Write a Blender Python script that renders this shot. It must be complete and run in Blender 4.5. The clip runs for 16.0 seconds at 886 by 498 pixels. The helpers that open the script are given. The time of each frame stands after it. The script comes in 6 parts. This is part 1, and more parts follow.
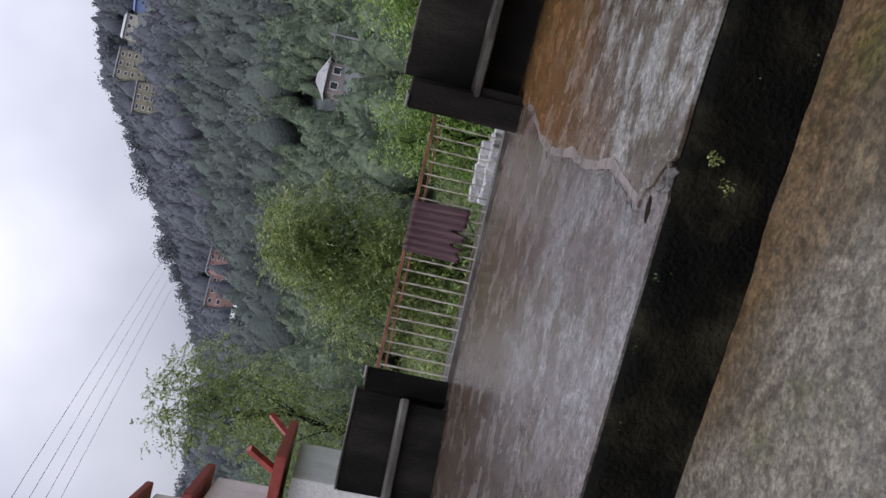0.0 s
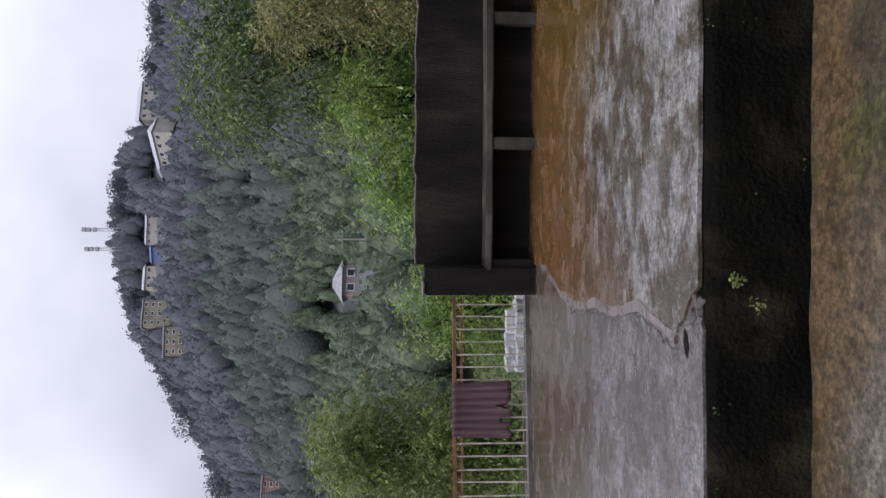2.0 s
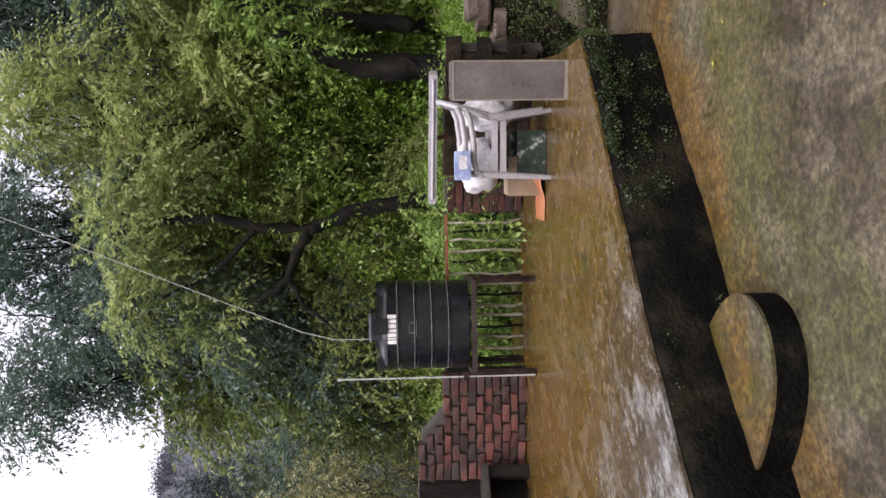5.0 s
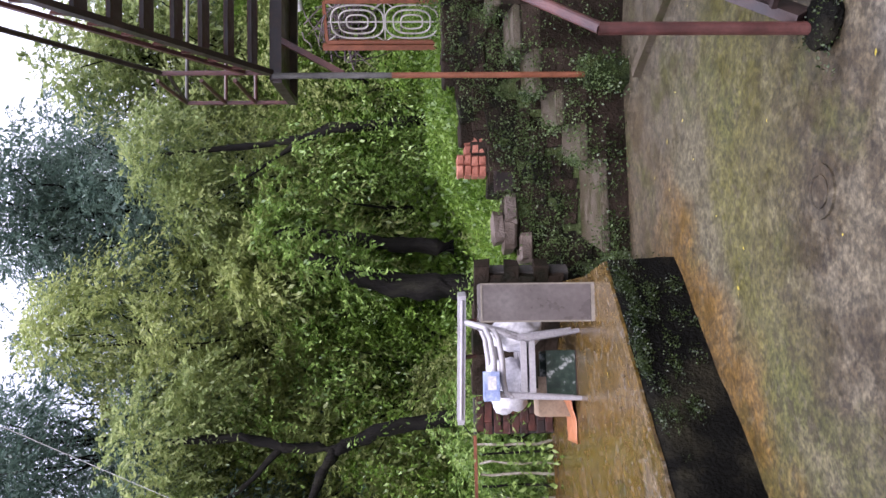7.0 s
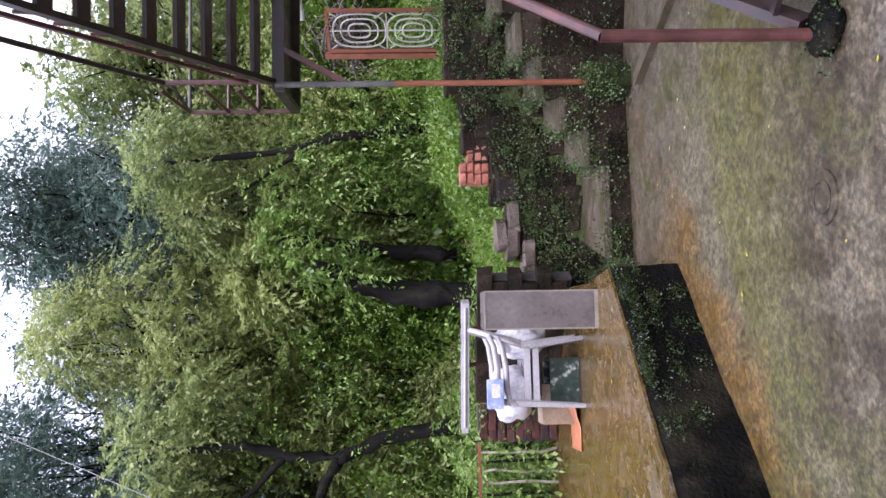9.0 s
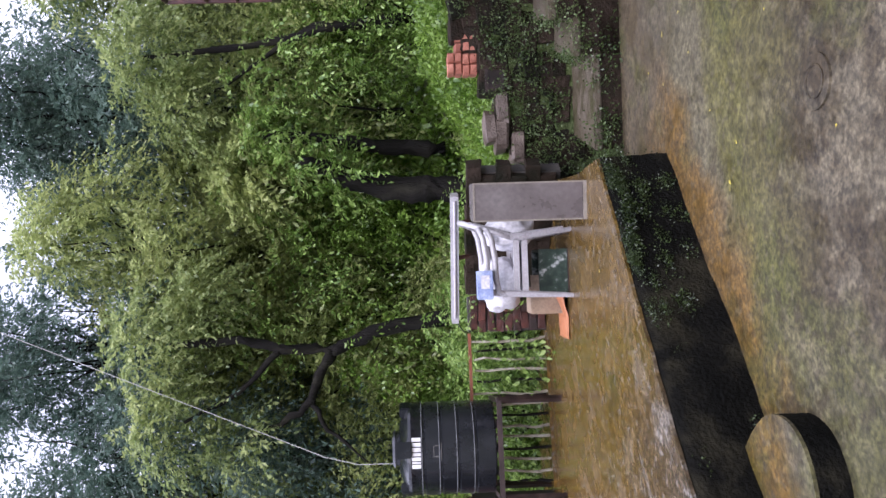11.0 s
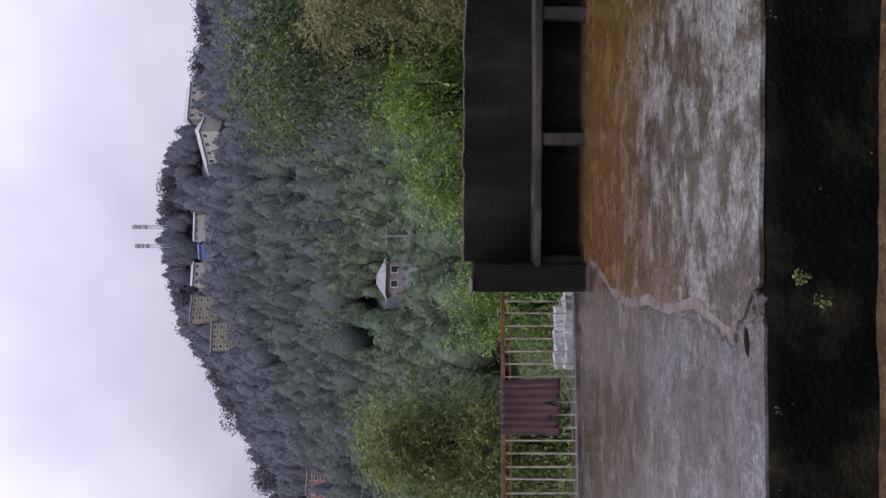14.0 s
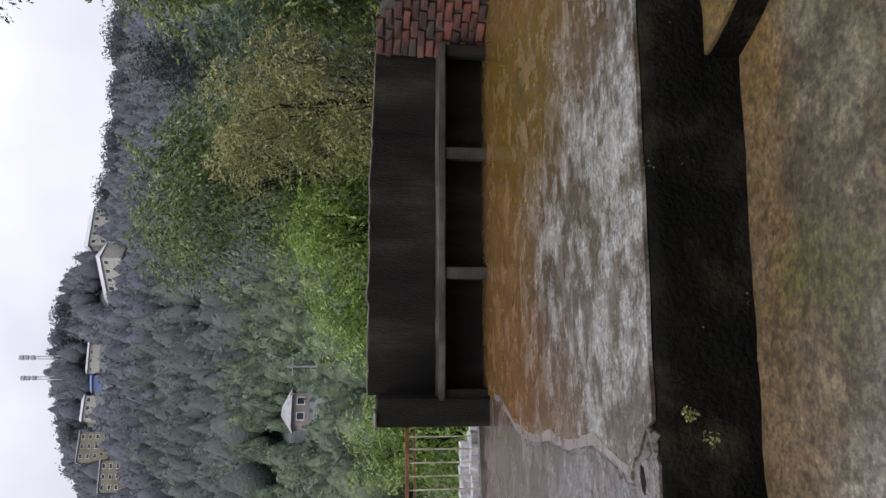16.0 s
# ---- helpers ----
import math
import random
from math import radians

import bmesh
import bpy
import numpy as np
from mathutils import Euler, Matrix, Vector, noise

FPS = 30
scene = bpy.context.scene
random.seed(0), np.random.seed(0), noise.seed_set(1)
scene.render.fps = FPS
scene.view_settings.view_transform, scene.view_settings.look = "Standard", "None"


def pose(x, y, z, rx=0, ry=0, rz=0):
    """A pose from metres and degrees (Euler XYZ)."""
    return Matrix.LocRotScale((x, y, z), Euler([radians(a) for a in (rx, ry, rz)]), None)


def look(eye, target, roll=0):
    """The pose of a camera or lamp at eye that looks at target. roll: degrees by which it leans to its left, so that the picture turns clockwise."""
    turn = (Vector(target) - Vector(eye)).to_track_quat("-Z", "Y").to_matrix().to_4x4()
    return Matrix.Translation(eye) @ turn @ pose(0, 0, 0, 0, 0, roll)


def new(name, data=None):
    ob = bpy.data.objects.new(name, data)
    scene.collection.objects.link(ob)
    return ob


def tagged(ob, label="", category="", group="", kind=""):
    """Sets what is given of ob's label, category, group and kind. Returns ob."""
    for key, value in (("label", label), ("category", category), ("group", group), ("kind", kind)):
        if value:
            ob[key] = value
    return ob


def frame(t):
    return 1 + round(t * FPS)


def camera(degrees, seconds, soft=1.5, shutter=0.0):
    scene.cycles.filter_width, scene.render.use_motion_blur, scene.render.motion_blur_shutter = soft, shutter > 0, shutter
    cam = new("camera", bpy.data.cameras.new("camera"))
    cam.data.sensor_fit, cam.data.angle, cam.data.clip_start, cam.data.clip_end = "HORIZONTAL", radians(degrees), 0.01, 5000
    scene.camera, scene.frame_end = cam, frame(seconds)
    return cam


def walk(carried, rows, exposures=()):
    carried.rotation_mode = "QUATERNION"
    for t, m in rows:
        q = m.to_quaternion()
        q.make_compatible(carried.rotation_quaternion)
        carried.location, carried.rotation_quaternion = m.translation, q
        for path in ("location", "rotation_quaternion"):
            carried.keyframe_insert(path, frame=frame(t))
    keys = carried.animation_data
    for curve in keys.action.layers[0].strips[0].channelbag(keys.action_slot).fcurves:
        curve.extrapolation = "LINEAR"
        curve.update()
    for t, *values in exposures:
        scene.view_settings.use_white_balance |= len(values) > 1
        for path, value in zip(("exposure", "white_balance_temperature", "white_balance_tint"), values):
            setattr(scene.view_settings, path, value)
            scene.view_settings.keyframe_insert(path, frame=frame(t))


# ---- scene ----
LENS = 59.36
cam = camera(LENS, 16.0)
EYE_HEIGHT, ARM = 1.30, 0.234
# seconds, heading clockwise from +y, pitch up, lean; a phone held upright at arm's length, its picture lying on its side
TURN = [
    (0.0, -6.12, -6.48, 12.55),
    (0.5, -3.61, -7.64, 3.99),
    (1.0, -0.35, -4.20, 0.55),
    (1.5, 2.99, -3.25, 0.20),
    (2.0, 6.42, -2.95, 0.14),
    (2.5, 10.76, -2.33, 0.37),
    (3.0, 16.11, -2.19, 0.46),
    (3.5, 22.74, -2.02, 0.40),
    (4.0, 29.98, -1.60, 0.43),
    (4.5, 37.63, -2.43, -0.32),
    (5.0, 45.39, -3.32, -1.15),
    (5.2, 48.06, -3.18, -0.94),
    (7.3, 61.38, -1.33, -0.69),
    (7.5, 61.43, -1.27, -0.73),
    (8.0, 61.58, -1.16, -0.83),
    (9.2, 61.55, -1.25, -0.85),
    (10.3, 60.18, -1.56, -0.91),
    (10.5, 58.97, -1.71, -1.25),
    (11.0, 53.95, -1.86, -1.78),
    (11.5, 47.94, -1.27, -2.05),
    (12.0, 40.74, -0.39, -1.54),
    (12.5, 31.80, 0.74, -0.88),
    (13.0, 22.44, 0.98, -0.46),
    (13.5, 13.21, 0.70, -0.23),
    (14.0, 6.17, 0.20, 0.10),
    (14.5, 2.28, -1.14, 0.24),
    (15.0, 1.76, -2.49, 0.01),
    (15.5, 6.72, -4.01, -0.24),
    (16.0, 15.70, -6.34, 0.79),
]


# the phone is lifted a little on the way back: seconds, metres
RISE = [(0.0, 0.0), (11.5, 0.0), (12.0, 0.012), (12.5, 0.028), (13.0, 0.036), (13.5, 0.05), (14.0, 0.058), (14.5, 0.046), (15.0, 0.045), (15.5, 0.034), (16.0, 0.0)]


def held(t, heading, pitch, lean):
    a, p = radians(heading), radians(pitch)
    eye = Vector((ARM * math.sin(a), ARM * math.cos(a), EYE_HEIGHT + float(np.interp(t, [r[0] for r in RISE], [r[1] for r in RISE]))))
    ahead = Vector((math.sin(a) * math.cos(p), math.cos(a) * math.cos(p), math.sin(p)))
    return look(eye, eye + ahead, lean - 90)


EXPOSURES = [(0.0, 0.03, 6350, 14), (3.0, 0.04, 6350, 16), (3.5, 0.08, 6437, 16), (4.0, 0.3, 6525, 17), (4.5, 0.42, 6612, 17), (5.0, 0.74, 6700, 18), (5.2, 0.84, 6639, 18), (7.3, 1.19, 6000, 25), (10.3, 1.22, 5900, 24), (11.0, 1.09, 5912, 23), (11.5, 0.95, 5922, 23), (12.0, 0.78, 5931, 23), (12.5, 0.44, 5940, 23), (13.0, -0.03, 5950, 23), (13.5, -0.17, 6100, 23), (15.0, -0.2, 6500, 20), (16.0, 0.2, 6600, 12)]
walk(cam, [(t, held(t, h, p, l)) for t, h, p, l in TURN], EXPOSURES)

# ---- sky and sun: thin rain under a bright overcast ----
world = bpy.data.worlds.new("overcast")
scene.world = world
world.use_nodes = True
wt = world.node_tree
wt.nodes.clear()
w_out, w_bg = wt.nodes.new("ShaderNodeOutputWorld"), wt.nodes.new("ShaderNodeBackground")
w_sky = wt.nodes.new("ShaderNodeTexSky")
w_sky.sky_type, w_sky.sun_disc = "NISHITA", False
w_sky.sun_elevation, w_sky.sun_rotation = radians(50), radians(235)
w_co, w_no, w_ra, w_mix = (wt.nodes.new("ShaderNode" + k) for k in ("TexCoord", "TexNoise", "ValToRGB", "MixRGB"))
w_no.inputs["Scale"].default_value, w_no.inputs["Detail"].default_value = 2.2, 4.0
w_ra.color_ramp.elements[0].position, w_ra.color_ramp.elements[0].color = 0.36, (5.0, 5.2, 6.1, 1)
w_ra.color_ramp.elements[1].position, w_ra.color_ramp.elements[1].color = 0.64, (8.3, 8.45, 9.3, 1)
w_mix.inputs[0].default_value = 0.93
# an overcast sky is about three times as bright overhead as at the horizon
w_sep, w_up = wt.nodes.new("ShaderNodeSeparateXYZ"), wt.nodes.new("ShaderNodeMapRange")
for w_key, w_val in (("From Min", 0.0), ("From Max", 1.0), ("To Min", 0.47), ("To Max", 2.45)):
    w_up.inputs[w_key].default_value = w_val
w_mul = wt.nodes.new("ShaderNodeMath")
w_mul.operation, w_mul.inputs[1].default_value = "MULTIPLY", 0.1
wt.links.new(w_co.outputs["Generated"], w_sep.inputs[0])
wt.links.new(w_sep.outputs["Z"], w_up.inputs["Value"])
wt.links.new(w_up.outputs[0], w_mul.inputs[0])
wt.links.new(w_mul.outputs[0], w_bg.inputs["Strength"])
wt.links.new(w_co.outputs["Generated"], w_no.inputs["Vector"])
wt.links.new(w_no.outputs["Fac"], w_ra.inputs[0])
wt.links.new(w_sky.outputs[0], w_mix.inputs[1])
wt.links.new(w_ra.outputs[0], w_mix.inputs[2])
wt.links.new(w_mix.outputs[0], w_bg.inputs["Color"])
wt.links.new(w_bg.outputs[0], w_out.inputs["Surface"])
sun = new("sun", bpy.data.lights.new("sun", "SUN"))
sun.data.energy, sun.data.angle, sun.data.color = 1.5, radians(40), (1.0, 0.97, 0.92)
sun.matrix_world = look((20 * math.sin(radians(235)), 20 * math.cos(radians(235)), 20 * math.tan(radians(50))), (0, 0, 0))


# ---- materials ----
def mat(name, colours, scale=3.0, fine=40.0, rough=(0.5, 0.8), bump=0.3, depth=0.01, spread=0.35, island=0.0, piece=0.0,
        metal=0.0, squash=(1, 1, 1), through_light=0.0, gloss=0.5, detail=6.0):
    """A surface: large stains between the colours, fine grain over them, roughness and relief that follow the grain."""
    m = bpy.data.materials.new(name)
    m.use_nodes = True
    t = m.node_tree
    n, link = t.nodes, t.links.new
    b = n["Principled BSDF"]
    geo = n.new("ShaderNodeNewGeometry")
    mp = n.new("ShaderNodeMapping")
    mp.inputs["Scale"].default_value = squash
    link(geo.outputs["Position"], mp.inputs["Vector"])
    big, small = n.new("ShaderNodeTexNoise"), n.new("ShaderNodeTexNoise")
    big.inputs["Scale"].default_value, big.inputs["Detail"].default_value, big.inputs["Roughness"].default_value = scale, detail, 0.6
    small.inputs["Scale"].default_value, small.inputs["Detail"].default_value = fine, 4.0
    link(mp.outputs[0], big.inputs["Vector"])
    link(mp.outputs[0], small.inputs["Vector"])
    ramp = n.new("ShaderNodeValToRGB")
    el = ramp.color_ramp.elements
    for k, c in enumerate(colours):
        at = 0.5 + spread * (k / max(len(colours) - 1, 1) - 0.5)
        e = el[k] if k < 2 else el.new(at)
        e.position, e.color = at, (*c, 1)
    if len(colours) == 1:
        el[1].color = (*colours[0], 1)
    value = big.outputs["Fac"]
    if island or piece:
        src = geo.outputs["Random Per Island"] if island else n.new("ShaderNodeObjectInfo").outputs["Random"]
        amount = island or piece
        mul = n.new("ShaderNodeMath")
        mul.operation, mul.inputs[1].default_value, mul.inputs[2].default_value = "MULTIPLY_ADD", amount, -amount / 2
        link(src, mul.inputs[0])
        add = n.new("ShaderNodeMath")
        link(value, add.inputs[0])
        link(mul.outputs[0], add.inputs[1])
        value = add.outputs[0]
    link(value, ramp.inputs[0])
    grain = n.new("ShaderNodeMapRange")
    grain.inputs["To Min"].default_value, grain.inputs["To Max"].default_value = 0.62, 1.38
    link(small.outputs["Fac"], grain.inputs["Value"])
    tint = n.new("ShaderNodeMixRGB")
    tint.blend_type, tint.inputs[0].default_value = "MULTIPLY", 1.0
    link(ramp.outputs[0], tint.inputs[1])
    link(grain.outputs[0], tint.inputs[2])
    link(tint.outputs[0], b.inputs["Base Color"])
    ro = n.new("ShaderNodeMapRange")
    ro.inputs["From Min"].default_value, ro.inputs["From Max"].default_value = 0.35, 0.65
    ro.inputs["To Min"].default_value, ro.inputs["To Max"].default_value = rough
    link(big.outputs["Fac"], ro.inputs["Value"])
    link(ro.outputs[0], b.inputs["Roughness"])
    b.inputs["Metallic"].default_value = metal
    b.inputs["Specular IOR Level"].default_value = gloss
    if bump:
        bp = n.new("ShaderNodeBump")
        bp.inputs["Strength"].default_value, bp.inputs["Distance"].default_value = bump, depth
        link(small.outputs["Fac"], bp.inputs["Height"])
        link(bp.outputs[0], b.inputs["Normal"])
    if through_light:
        tr, mx = n.new("ShaderNodeBsdfTranslucent"), n.new("ShaderNodeMixShader")
        link(tint.outputs[0], tr.inputs["Color"])
        mx.inputs[0].default_value = through_light
        link(b.outputs[0], mx.inputs[1])
        link(tr.outputs[0], mx.inputs[2])
        link(mx.outputs[0], n["Material Output"].inputs["Surface"])
    return m


def wet_floor(name, base, stain, pale, slime, lane, bump=0.25, wet=(0.06, 0.42), stain_span=(0.4, 0.62), slime_span=(0.56, 0.7), big=0.7, zones=(), film=(0.44, 0.55)):
    """Rain-wet concrete: a base, rusty algae stains, pale scoured lanes that on the terraces stand in for sky sheen,
    green slime; thin water lies in the hollows.
    """
    m = bpy.data.materials.new(name)
    m.use_nodes = True
    t = m.node_tree
    n, link = t.nodes, t.links.new
    b = n["Principled BSDF"]
    geo = n.new("ShaderNodeNewGeometry")

    def noise_at(scale, detail, squash=(1, 1, 1), shift=0.0):
        mp, tx = n.new("ShaderNodeMapping"), n.new("ShaderNodeTexNoise")
        mp.inputs["Scale"].default_value, mp.inputs["Location"].default_value = squash, (shift, shift, 0)
        tx.inputs["Scale"].default_value, tx.inputs["Detail"].default_value, tx.inputs["Roughness"].default_value = scale, detail, 0.62
        link(geo.outputs["Position"], mp.inputs["Vector"])
        link(mp.outputs[0], tx.inputs["Vector"])
        return tx.outputs["Fac"]

    def span(src, lo, hi, a=0.0, z=1.0):
        r = n.new("ShaderNodeMapRange")
        for key, v in (("From Min", lo), ("From Max", hi), ("To Min", a), ("To Max", z)):
            r.inputs[key].default_value = v
        link(src, r.inputs["Value"])
        return r.outputs[0]

    def mixed(f, a, c, kind="MIX"):
        x = n.new("ShaderNodeMixRGB")
        x.blend_type = kind
        for k, v in enumerate((f, a, c)):
            if hasattr(v, "is_linked"):
                link(v, x.inputs[k])
            else:
                x.inputs[k].default_value = v if k == 0 else (*v, 1)
        return x.outputs[0]

    fine = noise_at(55, 5)
    col = mixed(span(noise_at(big, 7, lane), *stain_span), base, stain)
    patch = mixed(0.45, noise_at(3.4, 14, lane, 7.3), noise_at(1.0, 8, lane, 71.0))
    # On the terraces these pale patches paint the water's sky reflection into colour.
    col = mixed(span(patch, 0.485, 0.55, 0.0, 0.8), col, pale)
    for (nx, ny, off), lo, hi, colour, amount in zones:
        dot, add, wob = n.new("ShaderNodeVectorMath"), n.new("ShaderNodeMath"), n.new("ShaderNodeMath")
        dot.operation, dot.inputs[1].default_value = "DOT_PRODUCT", (nx, ny, 0)
        link(geo.outputs["Position"], dot.inputs[0])
        wob.operation, wob.inputs[1].default_value, wob.inputs[2].default_value = "MULTIPLY_ADD", 1.1, off - 0.55
        link(noise_at(1.3, 6, (1, 1, 1), 41.0), wob.inputs[0])
        link(dot.outputs["Value"], add.inputs[0])
        link(wob.outputs[0], add.inputs[1])
        col = mixed(span(add.outputs[0], lo, hi, 0.0, amount), col, colour)
    col = mixed(span(noise_at(1.1, 7, (1, 1, 1), 19.0), *slime_span, 0.0, 0.6), col, slime)
    col = mixed(1.0, col, span(noise_at(10, 12, lane, 3.0), 0.32, 0.68, 0.62, 1.38), "MULTIPLY")
    col = mixed(1.0, col, span(noise_at(26, 9, lane, 12.0), 0.44, 0.56, 0.72, 1.25), "MULTIPLY")
    col = mixed(span(noise_at(17, 12, (1, 1, 1), 57.0), 0.57, 0.61, 0.0, 0.38), col, pale)
    col = mixed(span(noise_at(9, 14, (1, 1, 1), 83.0), 0.56, 0.62, 0.0, 0.5), col, stain)
    col = mixed(1.0, col, span(fine, 0.36, 0.64, 0.66, 1.34), "MULTIPLY")
    link(col, b.inputs["Base Color"])
    link(span(noise_at(3.2, 10, lane, 31.0), *film, *wet), b.inputs["Roughness"])
    b.inputs["IOR"].default_value = 1.4
    bp = n.new("ShaderNodeBump")
    bp.inputs["Strength"].default_value, bp.inputs["Distance"].default_value = bump, 0.02
    link(mixed(0.35, noise_at(7, 6, lane, 3.0), fine), bp.inputs["Height"])
    link(bp.outputs[0], b.inputs["Normal"])
    return m


M_TERRACE = wet_floor("wet_terrace_concrete", (0.070, 0.056, 0.040), (0.050, 0.036, 0.023), (0.215, 0.212, 0.20), (0.050, 0.043, 0.012), (0.85, 1.15, 1), wet=(0.03, 0.45), bump=0.28, film=(0.47, 0.60),
                      zones=[((0.154, 0.988, -7.87), -2.5, -0.9, (0.150, 0.066, 0.023), 0.9), ((0.70, 0.42, -3.75), -0.7, 0.45, (0.096, 0.056, 0.009), 0.9), ((-0.67, 0.74, -3.3), -0.35, 0.5, (0.125, 0.062, 0.026), 0.55)])
M_TERRACE_GREY = wet_floor("wet_grey_concrete", (0.100, 0.088, 0.086), (0.062, 0.047, 0.038), (0.138, 0.133, 0.130), (0.055, 0.045, 0.028), (0.85, 1.15, 1), slime_span=(0.60, 0.72), wet=(0.03, 0.45), bump=0.28, film=(0.47, 0.60),
                           zones=[((0.0, 1.0, -6.9), -1.9, 0.2, (0.078, 0.050, 0.033), 0.8), ((-0.9, 0.1, -1.6), 0.0, 1.0, (0.05, 0.038, 0.03), 0.7)])
M_COURT = wet_floor("mossy_court_concrete", (0.058, 0.046, 0.026), (0.033, 0.024, 0.012), (0.094, 0.079, 0.049), (0.046, 0.048, 0.010), (1, 1, 1), wet=(0.42, 0.8), stain_span=(0.42, 0.6), slime_span=(0.53, 0.62), bump=0.5, film=(0.4, 0.58),
                    zones=[((0.75, 0.66, -3.75), -0.2, 0.6, (0.070, 0.066, 0.012), 0.65), ((0.60, 0.80, -4.35), -0.1, 0.15, (0.088, 0.075, 0.047), 0.75),
                           ((0.18, 0.98, -3.40), -0.2, 0.08, (0.100, 0.056, 0.012), 0.9), ((1.0, 0.0, -5.4), -0.25, 0.25, (0.064, 0.052, 0.032), 0.85), ((-0.25, 0.968, -2.80), -0.15, 0.2, (0.088, 0.060, 0.034), 0.75), ((-0.55, -0.83, 2.45), -0.15, 0.2, (0.125, 0.120, 0.100), 0.65)])
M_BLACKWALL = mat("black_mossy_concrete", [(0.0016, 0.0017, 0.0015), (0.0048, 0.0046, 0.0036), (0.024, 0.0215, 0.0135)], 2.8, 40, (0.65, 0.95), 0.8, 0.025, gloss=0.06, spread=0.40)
M_MOSS = mat("moss", [(0.0084, 0.0126, 0.0035), (0.0210, 0.0315, 0.0070), (0.0420, 0.0525, 0.0140)], 8, 90, (0.8, 0.95), 0.8, 0.02, gloss=0.2)
M_DARKWALL = mat("black_weathered_parapet", [(0.0048, 0.0044, 0.0040), (0.0148, 0.0134, 0.0118), (0.0360, 0.0328, 0.0280)], 1.8, 60, (0.65, 0.95), 0.8, 0.018, squash=(1.5, 1.5, 0.35), gloss=0.08, spread=0.40)
M_CONCRETE = mat("grey_concrete", [(0.035, 0.032, 0.028), (0.072, 0.067, 0.060), (0.13, 0.123, 0.112)], 3, 50, (0.35, 0.7), 0.4, 0.01)
M_BRICK = mat("old_brick", [(0.0207, 0.0120, 0.0093), (0.0598, 0.0210, 0.0153), (0.1323, 0.0400, 0.0272)], 3.5, 60, (0.5, 0.8), 0.6, 0.01, piece=0.35, spread=0.4)
M_MORTAR = mat("dark_mortar", [(0.03, 0.028, 0.024), (0.07, 0.06, 0.05)], 9, 70, (0.7, 0.9), 0.6, 0.01)
M_RUST = mat("rusty_brown_paint", [(0.08, 0.035, 0.02), (0.17, 0.065, 0.035), (0.22, 0.10, 0.055)], 9, 80, (0.35, 0.65), 0.3, 0.004)
M_OCHRE = mat("weathered_fence_bar", [(0.16, 0.13, 0.09), (0.30, 0.27, 0.20), (0.42, 0.39, 0.32)], 7, 80, (0.45, 0.7), 0.3, 0.004)
M_BAR = mat("weathered_pale_bar", [(0.20, 0.18, 0.14), (0.40, 0.37, 0.31), (0.52, 0.49, 0.43)], 7, 80, (0.45, 0.7), 0.3, 0.004)
M_DARKSTEEL = mat("dark_brown_steel", [(0.012, 0.008, 0.007), (0.024, 0.014, 0.012), (0.045, 0.026, 0.02)], 7, 80, (0.3, 0.55), 0.25, 0.004)
M_WHITE = mat("white_paint", [(0.55, 0.54, 0.52), (0.72, 0.71, 0.69), (0.80, 0.79, 0.78)], 2, 40, (0.5, 0.7), 0.15, 0.005)
M_SOIL = mat("forest_soil", [(0.025, 0.032, 0.010), (0.055, 0.075, 0.020), (0.09, 0.115, 0.034)], 0.9, 14, (0.8, 0.95), 0.7, 0.05)
# Blue-grey haze is mixed into this floor colour to flatten the far hill.
M_HILLFLOOR = mat("hazed_far_floor", [(0.085, 0.098, 0.10), (0.105, 0.12, 0.12)], 0.05, 0.6, (0.9, 1.0), 0.0)
M_SLATE = mat("weathered_tin", [(0.16, 0.16, 0.17), (0.25, 0.25, 0.265), (0.33, 0.33, 0.34)], 1.2, 9, (0.5, 0.8), 0.2, 0.02, squash=(3, 1, 1))
M_SEAM = mat("pale_seam_mortar", [(0.0800, 0.0633, 0.0540), (0.1320, 0.1078, 0.0950), (0.1840, 0.1562, 0.1404)], 6, 60, (0.2, 0.5), 0.5, 0.01)
M_BENCH = mat("dark_wet_concrete", [(0.018, 0.016, 0.014), (0.040, 0.036, 0.031), (0.080, 0.074, 0.064)], 3, 50, (0.4, 0.75), 0.5, 0.012, gloss=0.3)
M_BARK = mat("dark_bark", [(0.0039, 0.0033, 0.0026), (0.0084, 0.0072, 0.0059), (0.0182, 0.0169, 0.0117)], 5, 30, (0.8, 0.95), 0.8, 0.03, squash=(1, 1, 0.3), gloss=0.15)


# ---- mesh helpers ----
def mesh(name, verts, faces, material, smooth=False):
    me = bpy.data.meshes.new(name)
    me.from_pydata([tuple(v) for v in verts], [], faces)
    me.materials.append(material)
    if smooth:
        me.shade_smooth()
    me.update()
    return me


def link_bm(name, bm, material, parent=None, label="", smooth=False):
    me = bpy.data.meshes.new(name)
    bmesh.ops.recalc_face_normals(bm, faces=bm.faces)
    bm.to_mesh(me)
    bm.free()
    me.materials.append(material)
    if smooth:
        me.shade_smooth()
    ob = new(name, me)
    ob.parent = parent
    return tagged(ob, label)


def part(name, bm, material, parent, label="", smooth=False):
    return link_bm(name, bm, material, parent, label, smooth)


def thing(name, at, label, category, group="", kind="", turn=0.0):
    ob = new(name)
    ob.empty_display_size = 0.1
    ob.matrix_basis = pose(*at, 0, 0, turn)
    return tagged(ob, label, category, group, kind)


